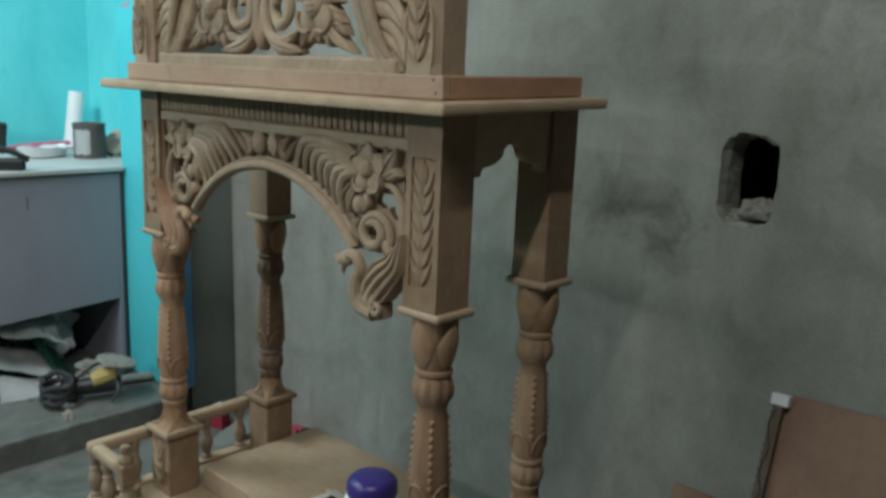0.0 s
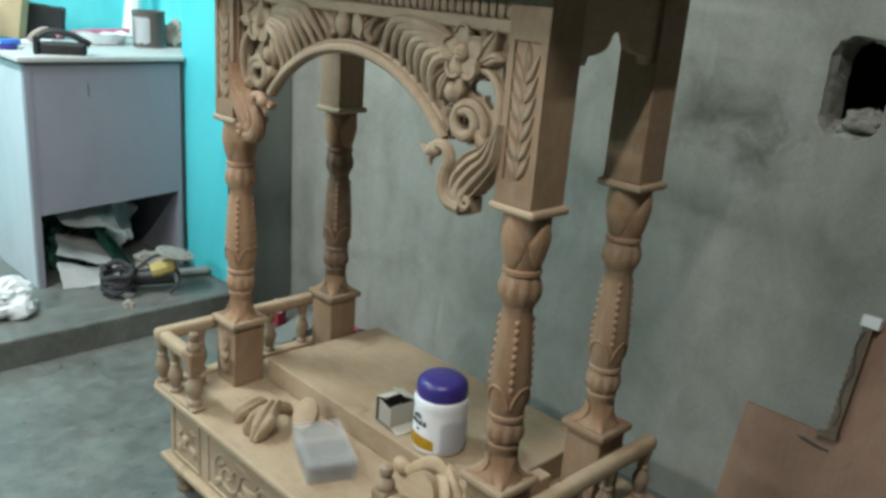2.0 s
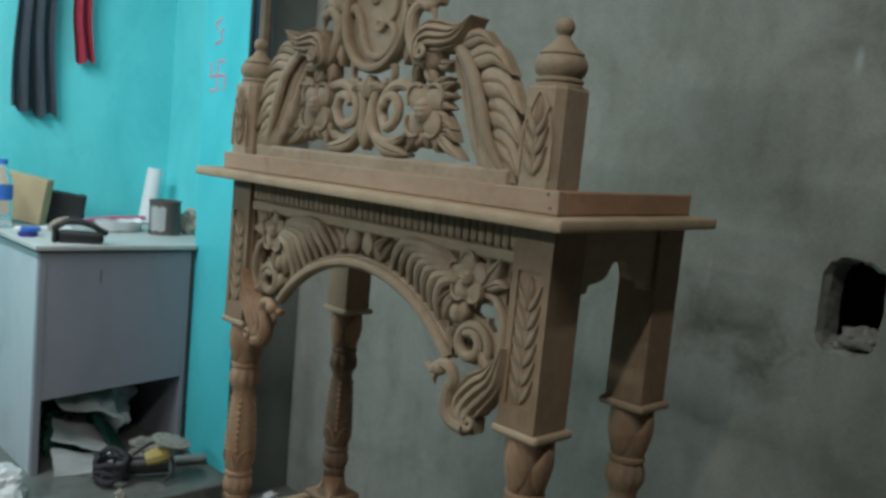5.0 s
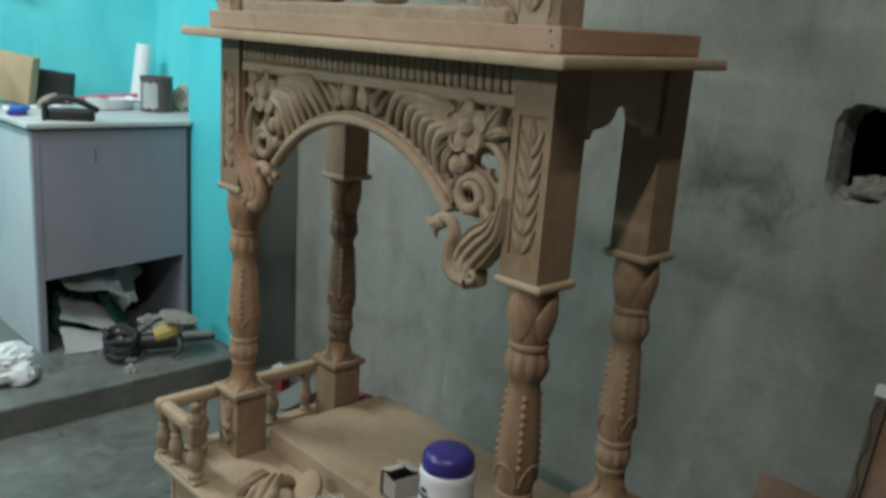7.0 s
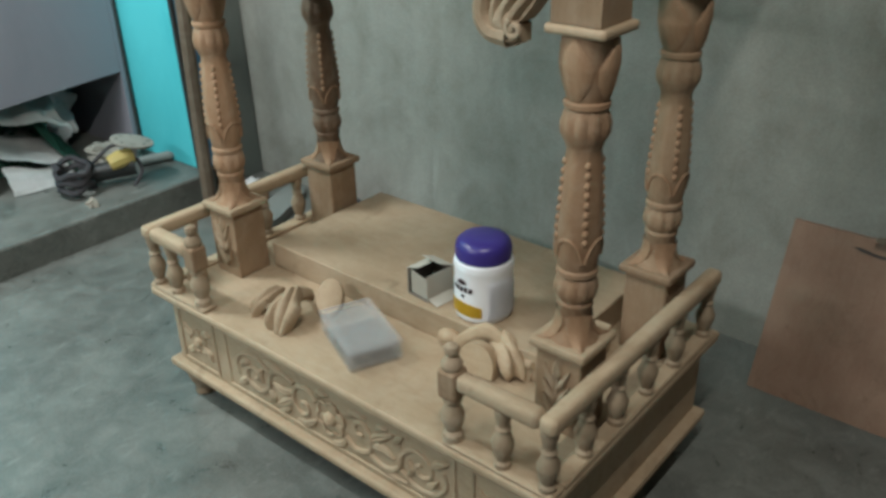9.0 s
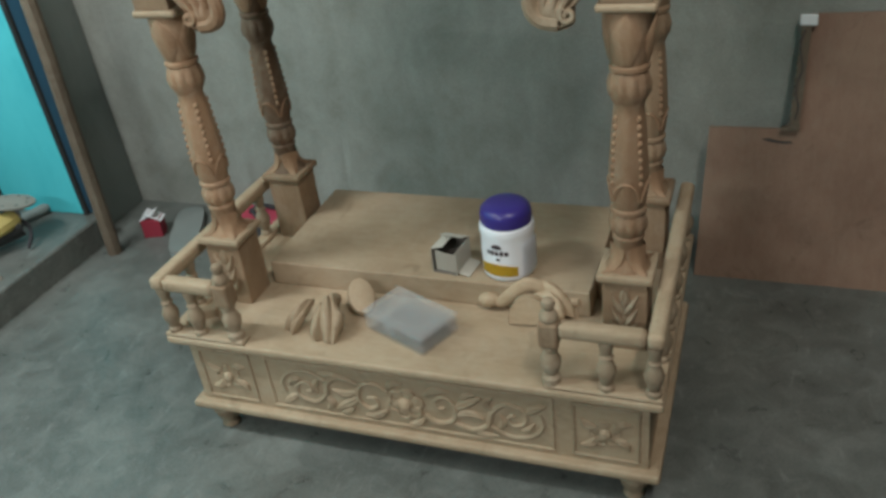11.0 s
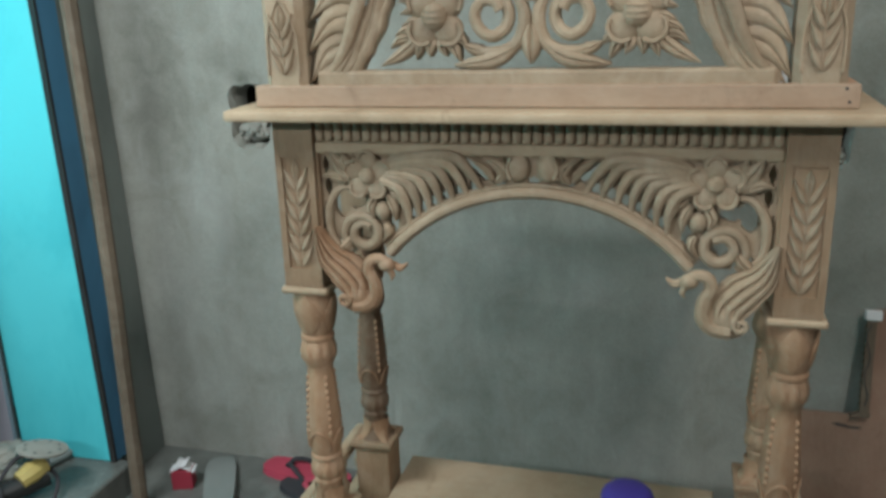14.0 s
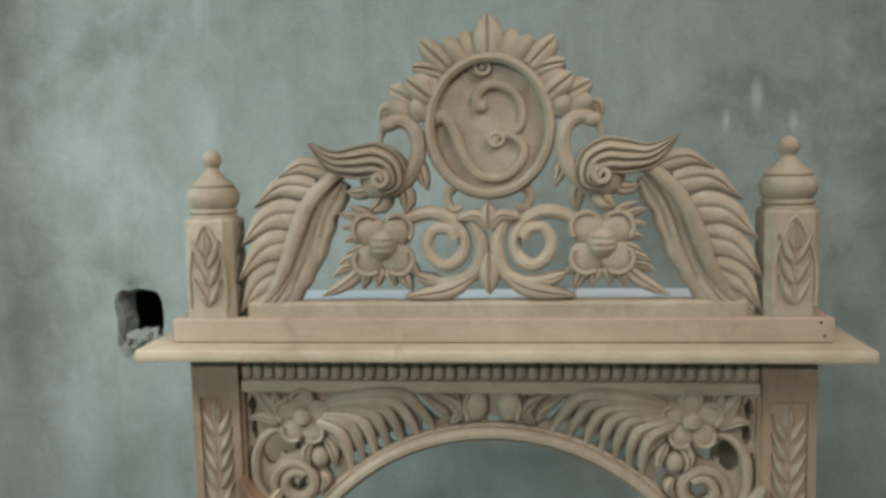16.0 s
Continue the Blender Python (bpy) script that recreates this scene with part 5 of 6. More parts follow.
    sweep(b2, c, taper(len(c), 0.0105, 0.0082), 9)
    part("scroll", b2, CARVE, crest)
    b2 = bmesh.new()
    c = curve([(CX + s * u, CY - 0.006, v) for u, v in ((0.040, 1.350), (0.022, 1.343), (0.0105, 1.314), (0.0145, 1.283), (0.032, 1.265), (0.065, 1.260), (0.088, 1.266))], 34)
    sweep(b2, c, taper(len(c), 0.0080, 0.0075, 0.0110), 9)
    plume(b2, [(CX + s * 0.070, 1.262), (CX + s * 0.086, 1.264), (CX + s * 0.106, 1.274)], [0.012, 0.020, 0.015, 0.002], CY - 0.005, 0.011, 0, 0.012, 12, 8, 0.3)
    part("scroll", b2, CARVE, crest)
    b2 = bmesh.new()
    plume(b2, [(CX + s * 0.024, 1.266), (CX + s * 0.058, 1.249), (CX + s * 0.116, 1.241)], [0.012, 0.022, 0.026, 0.020, 0.004], CY - 0.007, 0.012, 0, 0.012, 18, 10, 0.3)
    part("scroll_foot", b2, CARVE, crest)
    b2 = bmesh.new()
    c = curve([(CX + s * 0.046, CY - 0.002, 1.392), (CX + s * 0.056, CY - 0.002, 1.378), (CX + s * 0.050, CY - 0.002, 1.360), (CX + s * 0.036, CY - 0.002, 1.362)], 14)
    sweep(b2, c, taper(len(c), 0.008, 0.005), 7)
    part("curl", b2, CARVE, crest)
for s in (-1, 1):
    b2 = bmesh.new()
    plume(b2, [(CX + s * 0.003, 1.332), (CX + s * 0.016, 1.350), (CX + s * 0.042, 1.346)], [0.008, 0.016, 0.017, 0.004], CY - 0.008, 0.011, 0, 0.012, 12, 8)
    part("heart_leaf", b2, CARVE, crest)
for z0, z1, w in ((1.332, 1.370, 0.030), (1.300, 1.243, 0.034)):
    b2 = bmesh.new()
    leaf(b2, (CX, z0), (CX, z1), w, CY - 0.008, 0.012, back=0.014)
    part("heart_leaf", b2, CARVE, crest)

# ---- things on the shrine ----
STEP_Z = 0.316


def jar():
    t = thing("glue_jar", (-1.072, 1.024, STEP_Z), "white plastic glue jar with violet-blue lid on the wooden step", "jar")
    at = Matrix.Translation((-1.072, 1.024, STEP_Z))
    b = bmesh.new()
    lathe(b, [(0.044, 0), (0.049, 0.003), (0.0515, 0.010), (0.0515, 0.056), (0.050, 0.080), (0.0515, 0.094), (0.0525, 0.101), (0.0505, 0.108), (0.046, 0.1105)], seg=40)
    body = part("jar_body", b, WHITE_PLASTIC, t, at=at)
    b = bmesh.new()
    lathe(b, [(0.0470, 0.1110), (0.0492, 0.113), (0.0492, 0.128), (0.0470, 0.137), (0.0400, 0.1445), (0.026, 0.1485), (0.001, 0.150)], seg=40, lobes={1: (20, 0.03), 2: (20, 0.03)})
    part("lid", b, BLUE_PLASTIC, t, "glossy violet-blue screw lid", at=at)

    def wrap(a0, a1, z0, z1, r, top=None):
        b = bmesh.new()
        n = 18
        lo, hi = [], []
        for i in range(n + 1):
            a = math.radians(a0 + (a1 - a0) * i / n)
            lo.append(b.verts.new((r * math.cos(a), r * math.sin(a), z0)))
            hi.append(b.verts.new((r * math.cos(a), r * math.sin(a), z1 if top is None else z1 + top * math.sin(math.pi * i / n))))
        for i in range(n):
            b.faces.new((lo[i], lo[i + 1], hi[i + 1], hi[i]))
        bmesh.ops.solidify(b, geom=b.faces[:], thickness=0.0004)
        return b

    part("label_band", wrap(214, 304, 0.014, 0.034, 0.0523, 0.006), YELLOW, body, "yellow printed band", at=at)
    for a0, a1, z0, z1 in ((238, 247, 0.061, 0.069), (249, 255, 0.060, 0.070), (258, 265, 0.060, 0.069), (268, 275, 0.060, 0.070), (278, 286, 0.060, 0.069)):
        part("print_bar", wrap(a0, a1, z0, z1, 0.0523), DARK_PRINT, body, at=at)
    part("print_bar", wrap(250, 272, 0.074, 0.079, 0.0523, 0.004), DARK_PRINT, body, at=at)
    part("print_bar", wrap(260, 268, 0.049, 0.054, 0.0523), DARK_PRINT, body, at=at)
    # smooth raised panel beside the label
    part("raised_panel", wrap(316, 384, 0.013, 0.076, 0.0532, 0.004), WHITE_PLASTIC, body, at=at)


jar()


def torn_carton():
    """A small open box: one side torn loose along a slit, two top flaps leaning inwards, a bottom flap sticking out."""
    at = Matrix.Translation((-1.188, 1.016, STEP_Z)) @ Matrix.Rotation(radians(-7), 4, "Z")
    t = thing("small_carton", (-1.188, 1.016, STEP_Z), "small torn grey carton with open flaps on the step", "box")
    w, d, h, th = 0.027, 0.032, 0.052, 0.0014
    part("carton_side", boxed(-w, w, d - th, d, 0, h), GREYCARD, t, at=at)
    part("carton_side", boxed(-w, -w + th, -d, d - th, 0, h), GREYCARD, t, at=at)
    part("carton_side", boxed(w - th, w, -d, d - th, 0, h), GREYCARD, t, at=at)
    # the torn side stands a little inside its opening, with a bowed top
    b = bmesh.new()
    prism(b, [(-w + 0.006, 0.004), (w - th - 0.0006, 0.0025), (w - th - 0.0006, h - 0.006), (w - 0.010, h - 0.009), (0.002, h - 0.008), (-w + 0.006, h - 0.003)], 0, th)
    part("torn_side", b, GREYCARD, t, at=at @ Matrix.Translation((0, -d + 0.0045, 0)))
    # carton floor and added linings are coloured dark for the shade inside
    part("carton_floor", boxed(-w + th, w - th, -d, d - th, 0, th), CARD_SHADE, t, at=at)
    for x0, x1, y0, y1 in ((-w + th, -w + 1.6 * th, -d + 0.002, d - 2 * th), (-w + th, w - th, d - 1.6 * th, d - th), (w - 1.6 * th, w - th, -d + 0.007, d - 2 * th)):
        part("shade_lining", boxed(x0, x1, y0, y1, th, h - 0.002), CARD_SHADE, t, at=at)
    for x, y, z, rz, tilt, half, L in ((-w, -0.001, h, -90, 14, 0.029, 0.025), (0.002, d, h + 0.001, 180, 24, 0.026, 0.034)):
        b = bmesh.new()
        prism(b, [(-half, 0), (half, 0), (half - 0.003, L), (-half + 0.003, L)], -0.0006, 0.0006)
        bmesh.ops.rotate(b, verts=b.verts, matrix=Matrix.Rotation(radians(-90), 3, "X"))
        part("flap", b, PALECARD, t, "pale inside of a card flap", at=at @ Matrix.Translation((x, y, z)) @ Matrix.Rotation(radians(rz), 4, "Z") @ Matrix.Rotation(radians(tilt), 4, "X"))
    part("bottom_flap", boxed(0, 0.024, -0.031, 0.026, -0.0006, 0.0006), PALECARD, t, at=at @ Matrix.Translation((w + 0.0004, 0, 0.007)) @ Matrix.Rotation(radians(14), 4, "Y"))


torn_carton()


def clear_box():
    at = Matrix.Translation((-1.226, 0.868, DECK)) @ Matrix.Rotation(radians(-24), 4, "Z") @ Matrix.Scale(1.12, 4)
    t = thing("plastic_box", (-1.232, 0.874, DECK), "clear scratched plastic lidded box lying on the wooden deck", "box")
    b = bmesh.new()
    box(b, -0.070, 0.070, -0.044, 0.044, 0, 0.031, bevel=0.005)
    box(b, -0.0675, 0.0675, -0.0415, 0.0415, 0.003, 0.0295, bevel=0.004)
    part("tray", b, ACRYLIC, t, at=at)
    part("lid", boxed(-0.0715, 0.0715, -0.0455, 0.0455, 0.0315, 0.039, bevel=0.004), ACRYLIC, t, at=at)
    part("lid_rim", frame_rect3(0.064, 0.038, 0.0402), ACRYLIC, t, at=at)
    part("clip", boxed(-0.014, 0.014, -0.0485, -0.046, 0.020, 0.036, bevel=0.001), ACRYLIC, t, at=at)


def frame_rect3(hx, hy, z, w=0.004, h=0.0025):
    b = bmesh.new()
    for x0, x1, y0, y1 in ((-hx, hx, -hy, -hy + w), (-hx, hx, hy - w, hy), (-hx, -hx + w, -hy + w, hy - w), (hx - w, hx, -hy + w, hy - w)):
        box(b, x0, x1, y0, y1, z - h / 2, z + h / 2)
    return b


clear_box()


def loose_carving(name, label, at, build):
    b = bmesh.new()
    build(b)
    ob = part(name, b, WOOD_X, at=at)
    return tagged(ob, label, "carving")


def curled_leaf(b, length, width, radius, turn, grooves, shift=(0, 0, 0), spin=0.0):
    """A carved leaf that curls over and down, its tips on the board."""
    c = bmesh.new()
    plume(c, [(-0.1 * width, 0), (0.08 * width, length * 0.45), (0.0, length)], [width * 0.4, width * 0.75, width, width * 1.05, width * 0.7], 0.0, radius * 0.34, grooves, radius * 0.16, 22, 18, 0.35)
    m = Matrix.Translation(shift) @ Matrix.Rotation(spin, 4, "Z")
    for v in c.verts:
        th = v.co.z / length * turn - 0.45
        d = radius - v.co.y
        wob = 0.006 * math.sin(v.co.x / width * 9 + v.co.z * 30)
        v.co = m @ Vector((v.co.x, -d * math.sin(th) + wob, max(0.001, d * math.cos(th) + wob)))
    me = bpy.data.meshes.new("leaf_shape")
    c.to_mesh(me)
    c.free()
    b.from_mesh(me)
    bpy.data.meshes.remove(me)


def folded_leaf(b):
    # two lobes of a leaf curling down from a broken stalk
    curled_leaf(b, 0.105, 0.062, 0.046, 2.1, 3, (0.002, 0.0, 0.0), radians(4))
    curled_leaf(b, 0.080, 0.032, 0.036, 2.0, 2, (-0.046, 0.012, 0.0), radians(-38))
    c = curve([(0.004, 0.018, 0.042), (0.008, 0.042, 0.032), (0.002, 0.060, 0.012)], 10)
    sweep(b, c, taper(len(c), 0.016, 0.009), 9)


loose_carving("carved_offcut", "pale carved leaf piece lying loose on the deck", Matrix.Translation((-1.392, 0.850, DECK)) @ Matrix.Rotation(radians(12), 4, "Z"), folded_leaf)


def oval_slice(b):
    lathe(b, [(0.001, -0.006), (0.034, -0.006), (0.037, 0), (0.034, 0.007), (0.018, 0.010), (0.001, 0.010)], seg=24)
    bmesh.ops.transform(b, matrix=Matrix.Rotation(radians(38), 4, "X") @ Matrix.Diagonal((0.72, 1.05, 1.8, 1)), verts=b.verts)


loose_carving("carved_disc", "pale oval wooden slice leaning on a carved piece", Matrix.Translation((-1.345, 0.910, DECK + 0.030)) @ Matrix.Rotation(radians(35), 4, "Z"), oval_slice)


def fallen_bird(b):
    c = curve([(-0.086, 0.010, 0.012), (-0.062, 0.0, 0.026), (-0.046, -0.004, 0.020), (-0.028, -0.005, 0.034), (0.004, 0.0, 0.056), (0.030, 0.0, 0.052), (0.060, -0.004, 0.034), (0.088, -0.012, 0.030), (0.104, -0.02, 0.034)], 40)
    sweep(b, c, taper(len(c), 0.007, 0.007, 0.017), 10, 0.8)
    curled_leaf(b, 0.105, 0.060, 0.046, 1.9, 3, (0.040, -0.004, 0.0), radians(62))
    ball(b, (-0.068, 0.0, 0.022), 0.017, (1.3, 0.9, 0.9))


loose_carving("carved_bird", "pale carved bird piece lying loose on the deck", Matrix.Translation((-1.030, 0.968, DECK)) @ Matrix.Rotation(radians(8), 4, "Z"), fallen_bird)


def wood_block(b):
    n = 14
    out = [(-0.036, 0)] + [(0.036 * -math.cos(math.pi * i / n), 0.016 + 0.038 * math.sin(math.pi * i / n)) for i in range(n + 1)] + [(0.036, 0)]
    prism(b, out, -0.011, 0.011)
    bmesh.ops.transform(b, matrix=Matrix.Rotation(radians(-14), 4, "X"), verts=b.verts)
    low = min(v.co.z for v in b.verts)
    bmesh.ops.translate(b, vec=(0, 0, -low), verts=b.verts)


loose_carving("round_top_block", "small round-topped pale wood block on the deck", Matrix.Translation((-1.012, 0.926, DECK)) @ Matrix.Rotation(radians(5), 4, "Z"), wood_block)
loose_carving("wood_chip", "small pale wood offcut between the balusters", Matrix.Translation((-1.655, 0.83, DECK)) @ Matrix.Rotation(radians(30), 4, "Z"), lambda b: box(b, -0.02, 0.02, -0.01, 0.01, 0, 0.022, bevel=0.003))

# ---- the desk on the platform ----
DX, DY0, DY1, DT = -2.845, 0.895, 1.42, 0.850
desk = thing("office_desk", (-3.15, 1.16, PLAT), "worn lilac-grey laminate desk with white top beside turquoise wall", "desk")
part("desktop", boxed(-3.56, DX + 0.014, DY0 - 0.018, DY1 + 0.005, DT - 0.017, DT, bevel=0.003), TOPBOARD, desk, "chipped off-white top")
part("desktop_end", boxed(-3.56, -2.856, DY1 + 0.0055, 1.655, DT - 0.017, DT, bevel=0.002), TOPBOARD, desk)
# dark strip drawn as the shadow line under the top
part("top_shadow_strip", boxed(-3.55, DX + 0.008, DY0 - 0.010, DY1 - 0.004, DT - 0.024, DT - 0.0175), DARKEDGE, desk)
# the front stops short of the bottom, cut at a slant
b = boxed(DX - 0.018, DX, DY0 + 0.022, 1.3965, 0.341, DT - 0.0245)
for v in b.verts:
    if v.co.z < 0.5:
        v.co.z += (v.co.y - 0.936) * 0.061
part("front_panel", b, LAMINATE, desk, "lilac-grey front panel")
part("stile", boxed(DX - 0.02, DX + 0.002, DY0 + 0.001, DY0 + 0.0215, PLAT, DT - 0.0245), LAMINATE, desk)
part("stile", boxed(DX - 0.02, DX + 0.001, 1.397, 1.411, PLAT, DT - 0.0245), LAMINATE, desk)
# left side panel is coloured about twice as pale as the front
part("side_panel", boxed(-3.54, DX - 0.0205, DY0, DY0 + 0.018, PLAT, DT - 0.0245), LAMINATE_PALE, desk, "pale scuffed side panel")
part("side_panel", boxed(-3.54, DX - 0.0205, 1.397, 1.411, PLAT, DT - 0.0245), LAMINATE, desk)
# dark strip standing in for the shade at the pillar corner
part("gap_shade_strip", boxed(DX - 0.018, DX - 0.001, 1.4115, 1.4235, PLAT, DT - 0.0245), DARKEDGE, desk, "dark strip coloured as the shaded gap")
part("scratch", boxed(DX - 0.001, DX + 0.0006, 1.09, 1.094, 0.72, 0.765), DARKEDGE, desk)
part("back_panel", boxed(-3.54, -3.525, DY0 + 0.0185, 1.3965, 0.34, DT - 0.0245), LAMINATE, desk)


def bottle():
    x, y = -3.30, 0.910
    t = thing("water_bottle", (x, y, DT), "clear plastic water bottle with blue cap on the desk", "bottle")
    at = Matrix.Translation((x, y, DT))
    b = bmesh.new()
    lathe(b, [(0.030, 0), (0.034, 0.006), (0.034, 0.07), (0.031, 0.09), (0.034, 0.11), (0.034, 0.16), (0.024, 0.195), (0.013, 0.215), (0.013, 0.225)], seg=24)
    part("bottle_body", b, BOTTLE, t, at=at)
    b = bmesh.new()
    lathe(b, [(0.0345, 0.10), (0.0348, 0.101), (0.0348, 0.150), (0.0345, 0.151)], seg=24, caps=False)
    part("wrapper", b, BLUE_CAP, t, at=at)
    b = bmesh.new()
    lathe(b, [(0.0145, 0.2255), (0.0145, 0.240), (0.013, 0.242)], seg=18)
    part("cap", b, BLUE_CAP, t, at=at)


bottle()
at = Matrix.Translation((-3.36, 1.055, DT)) @ Matrix.Rotation(radians(-42), 4, "Z") @ Matrix.Rotation(radians(-9), 4, "X")
carton = thing("cardboard_box", (-3.36, 1.055, DT), "plain tan cardboard box tipped against a dark case on the desk", "box")
part("box_body", boxed(-0.062, 0, -0.175, 0, 0.001, 0.172, bevel=0.003), CARDBOARD, carton, at=at)
part("printed_patch", boxed(-0.001, 0.0008, -0.150, -0.115, 0.085, 0.115), BLUE_CAP, carton, "blue printed patch", at=at)
part("box_seam", boxed(-0.034, -0.028, -0.173, -0.002, 0.1715, 0.1728), GREYCARD, carton, at=at)
at = Matrix.Translation((-3.485, 1.100, DT)) @ Matrix.Rotation(radians(-22), 4, "Z") @ Matrix.Rotation(radians(-7), 4, "X")
case = thing("dark_case", (-3.485, 1.100, DT), "slumped black fabric case on the desk against the wall", "case")
b = boxed(-0.045, 0.045, 0, 0.150, 0.001, 0.130, bevel=0.012, seg=3)
bmesh.ops.subdivide_edges(b, edges=b.edges[:], cuts=3, use_grid_fill=True)
rough_up(b, 0.006, 16, 3.0)
part("case_body", b, BLACK_CLOTH, case, at=at)
part("case_flap", boxed(0.0455, 0.0485, 0.012, 0.138, 0.062, 0.128, bevel=0.001), BLACK, case, at=at)
for z, mat, lab, x, y in ((0, BLUE_PLASTIC, "dark blue jar lid lying on the desk", -3.06, 0.925), (0.016, BLUE_CAP, "bright blue jar lid stacked on another lid", -3.068, 0.936)):
    b = bmesh.new()
    lathe(b, [(0.028, 0), (0.031, 0.002), (0.031, 0.013), (0.028, 0.0155)], seg=24)
    tagged(part("jar_lid", b, mat, at=Matrix.Translation((x, y, DT + z))), lab, "lid", "lids on the desk")


def clamp():
    at = Matrix.Translation((-2.90, 1.02, DT)) @ Matrix.Rotation(radians(64), 4, "Z")
    t = thing("hand_tool", (-2.90, 1.02, DT), "black metal hand tool lying at the desk edge", "tool")
    part("tool_body", boxed(-0.052, 0.090, -0.022, 0.022, 0, 0.040, bevel=0.010, seg=3), BLACK, t, at=at)
    part("tool_jaw", boxed(-0.066, -0.050, -0.030, 0.030, 0.0, 0.058, bevel=0.005), BLACK, t, at=at)
    b = bmesh.new()
    sweep(b, curve([(-0.055, 0, 0.050), (-0.015, 0, 0.072), (0.045, 0.005, 0.062), (0.10, 0.01, 0.034)], 16), 0.010, 8)
    part("lever", b, BLACK, t, at=at)
    b = bmesh.new()
    leaf(b, (-0.08, 0.04), (-0.02, 0.085), 0.03, 0.0, 0.004, back=0.002)
    part("label_tag", b, GREYCARD, t, at=at)


clamp()
tagged(part("paper_roll", boxed(-0.012, 0.012, -0.10, 0.10, 0, 0.018, bevel=0.006, seg=3), LABEL_WHITE, at=Matrix.Translation((-3.20, 1.02, DT)) @ Matrix.Rotation(radians(8), 4, "Z")), "white paper strip lying on the desk", "paper")


def tray():
    t = thing("plastic_tray", (-3.22, 1.30, DT), "shallow crumpled clear plastic tray with pink handle on the desk", "tray")
    at = Matrix.Translation((-3.22, 1.30, DT)) @ Matrix.Rotation(radians(10), 4, "Z")
    b = bmesh.new()
    lathe(b, [(0.05, 0), (0.072, 0.004), (0.085, 0.030), (0.087, 0.034), (0.082, 0.034), (0.069, 0.008), (0.001, 0.006)], seg=28)
    bmesh.ops.scale(b, vec=(0.7, 1.15, 1.2), verts=b.verts)
    rough_up(b, 0.010, 22, 5.0)
    for v in b.verts:
        v.co.z = max(v.co.z, 0.0005)
    part("dish", b, WHITE_BAG, t, at=at)
    b = bmesh.new()
    sweep(b, curve([(-0.040, -0.15, 0.030), (-0.060, -0.04, 0.040), (-0.055, 0.07, 0.044), (-0.040, 0.14, 0.046)], 20), 0.008, 8, 1.0)
    part("handle", b, PINK, t, "pink plastic handle", at=at)


tray()
b = bmesh.new()
lathe(b, [(0.030, 0), (0.0325, 0.002), (0.0325, 0.228), (0.031, 0.230), (0.022, 0.228), (0.022, 0.12)], seg=28)
tagged(part("paper_tube", b, LABEL_WHITE, at=Matrix.Translation((-3.50, 1.530, DT + 0.004)) @ Matrix.Rotation(radians(-8), 4, "X")), "white paper tube standing on the desk", "tube")


def tin():
    x, y = -3.14, 1.443
    t = thing("paint_tin", (x, y, DT), "rusty paint tin with a torn white label on the desk", "tin")
    at = Matrix.Translation((x, y, DT))
    b = bmesh.new()
    lathe(b, [(0.057, 0), (0.059, 0.002), (0.059, 0.006), (0.0575, 0.008), (0.0575, 0.120), (0.060, 0.123), (0.060, 0.129), (0.057, 0.131), (0.054, 0.129), (0.053, 0.120)], seg=32)
    part("tin_body", b, RUST, t, at=at)
    b = bmesh.new()
    n = 16
    lo = [b.verts.new((0.0583 * math.cos(radians(-150 + 128 * i / n)), 0.0583 * math.sin(radians(-150 + 128 * i / n)), 0.016 + 0.004 * math.sin(i * 1.7))) for i in range(n + 1)]
    hi = [b.verts.new((0.0583 * math.cos(radians(-150 + 128 * i / n)), 0.0583 * math.sin(radians(-150 + 128 * i / n)), 0.108 + 0.005 * math.sin(i * 2.3))) for i in range(n + 1)]
    for i in range(n):
        b.faces.new((lo[i], lo[i + 1], hi[i + 1], hi[i]))
    bmesh.ops.solidify(b, geom=b.faces[:], thickness=0.0005)
    part("label_sheet", b, WHITE_BAG, t, at=at)


tin()


def crumple(name, label, cat, mat, at, size, amount, seed, squash=(1, 1, 1), sub=4):
    b = bmesh.new()
    bmesh.ops.create_icosphere(b, subdivisions=sub, radius=1.0)
    for v in b.verts:
        d = v.co.normalized()
        n1 = noise.noise(d * 1.7 + Vector((seed, 0, 0)))
        n2 = abs(noise.noise(d * 4.0 + Vector((0, seed, 0))))
        n3 = abs(noise.noise(d * 9.0 + Vector((0, 0, seed))))
        v.co = d * (1 + amount * (n1 + 0.7 * n2 + 0.16 * n3 - 0.3))
    low = min(v.co.z for v in b.verts)
    for v in b.verts:
        v.co.z = max(v.co.z, low * 0.55) - low * 0.55
        v.co = Vector((v.co.x * size * squash[0], v.co.y * size * squash[1], v.co.z * size * squash[2]))
    return tagged(part(name, b, mat, at=at, sharp=25), label, cat)


crumple("paper_ball", "crumpled pale wrapper at the desk end", "wrapper", PALECARD, Matrix.Translation((-3.16, 1.550, DT)), 0.042, 0.6, 4.2, (1, 0.85, 1.25))
# ---- under and before the desk ----
crumple("green_sack", "dark green plastic sack heaped under the desk", "sack", GREEN_SACK, Matrix.Translation((-3.08, 1.07, PLAT)), 0.12, 0.6, 1.3, (0.9, 0.9, 1.0), 5)
crumple("plastic_wrap", "crumpled clear-white plastic wrap under the desk", "plastic", WHITE_BAG, Matrix.Translation((-3.14, 1.23, PLAT)), 0.12, 0.65, 8.6, (0.8, 0.9, 1.5), 5)
crumple("carrier_bag", "crumpled white carrier bag on the platform", "bag", WHITE_BAG, Matrix.Translation((-2.70, 0.745, PLAT)), 0.085, 0.38, 5.4, (1.0, 1.1, 0.8), 4)
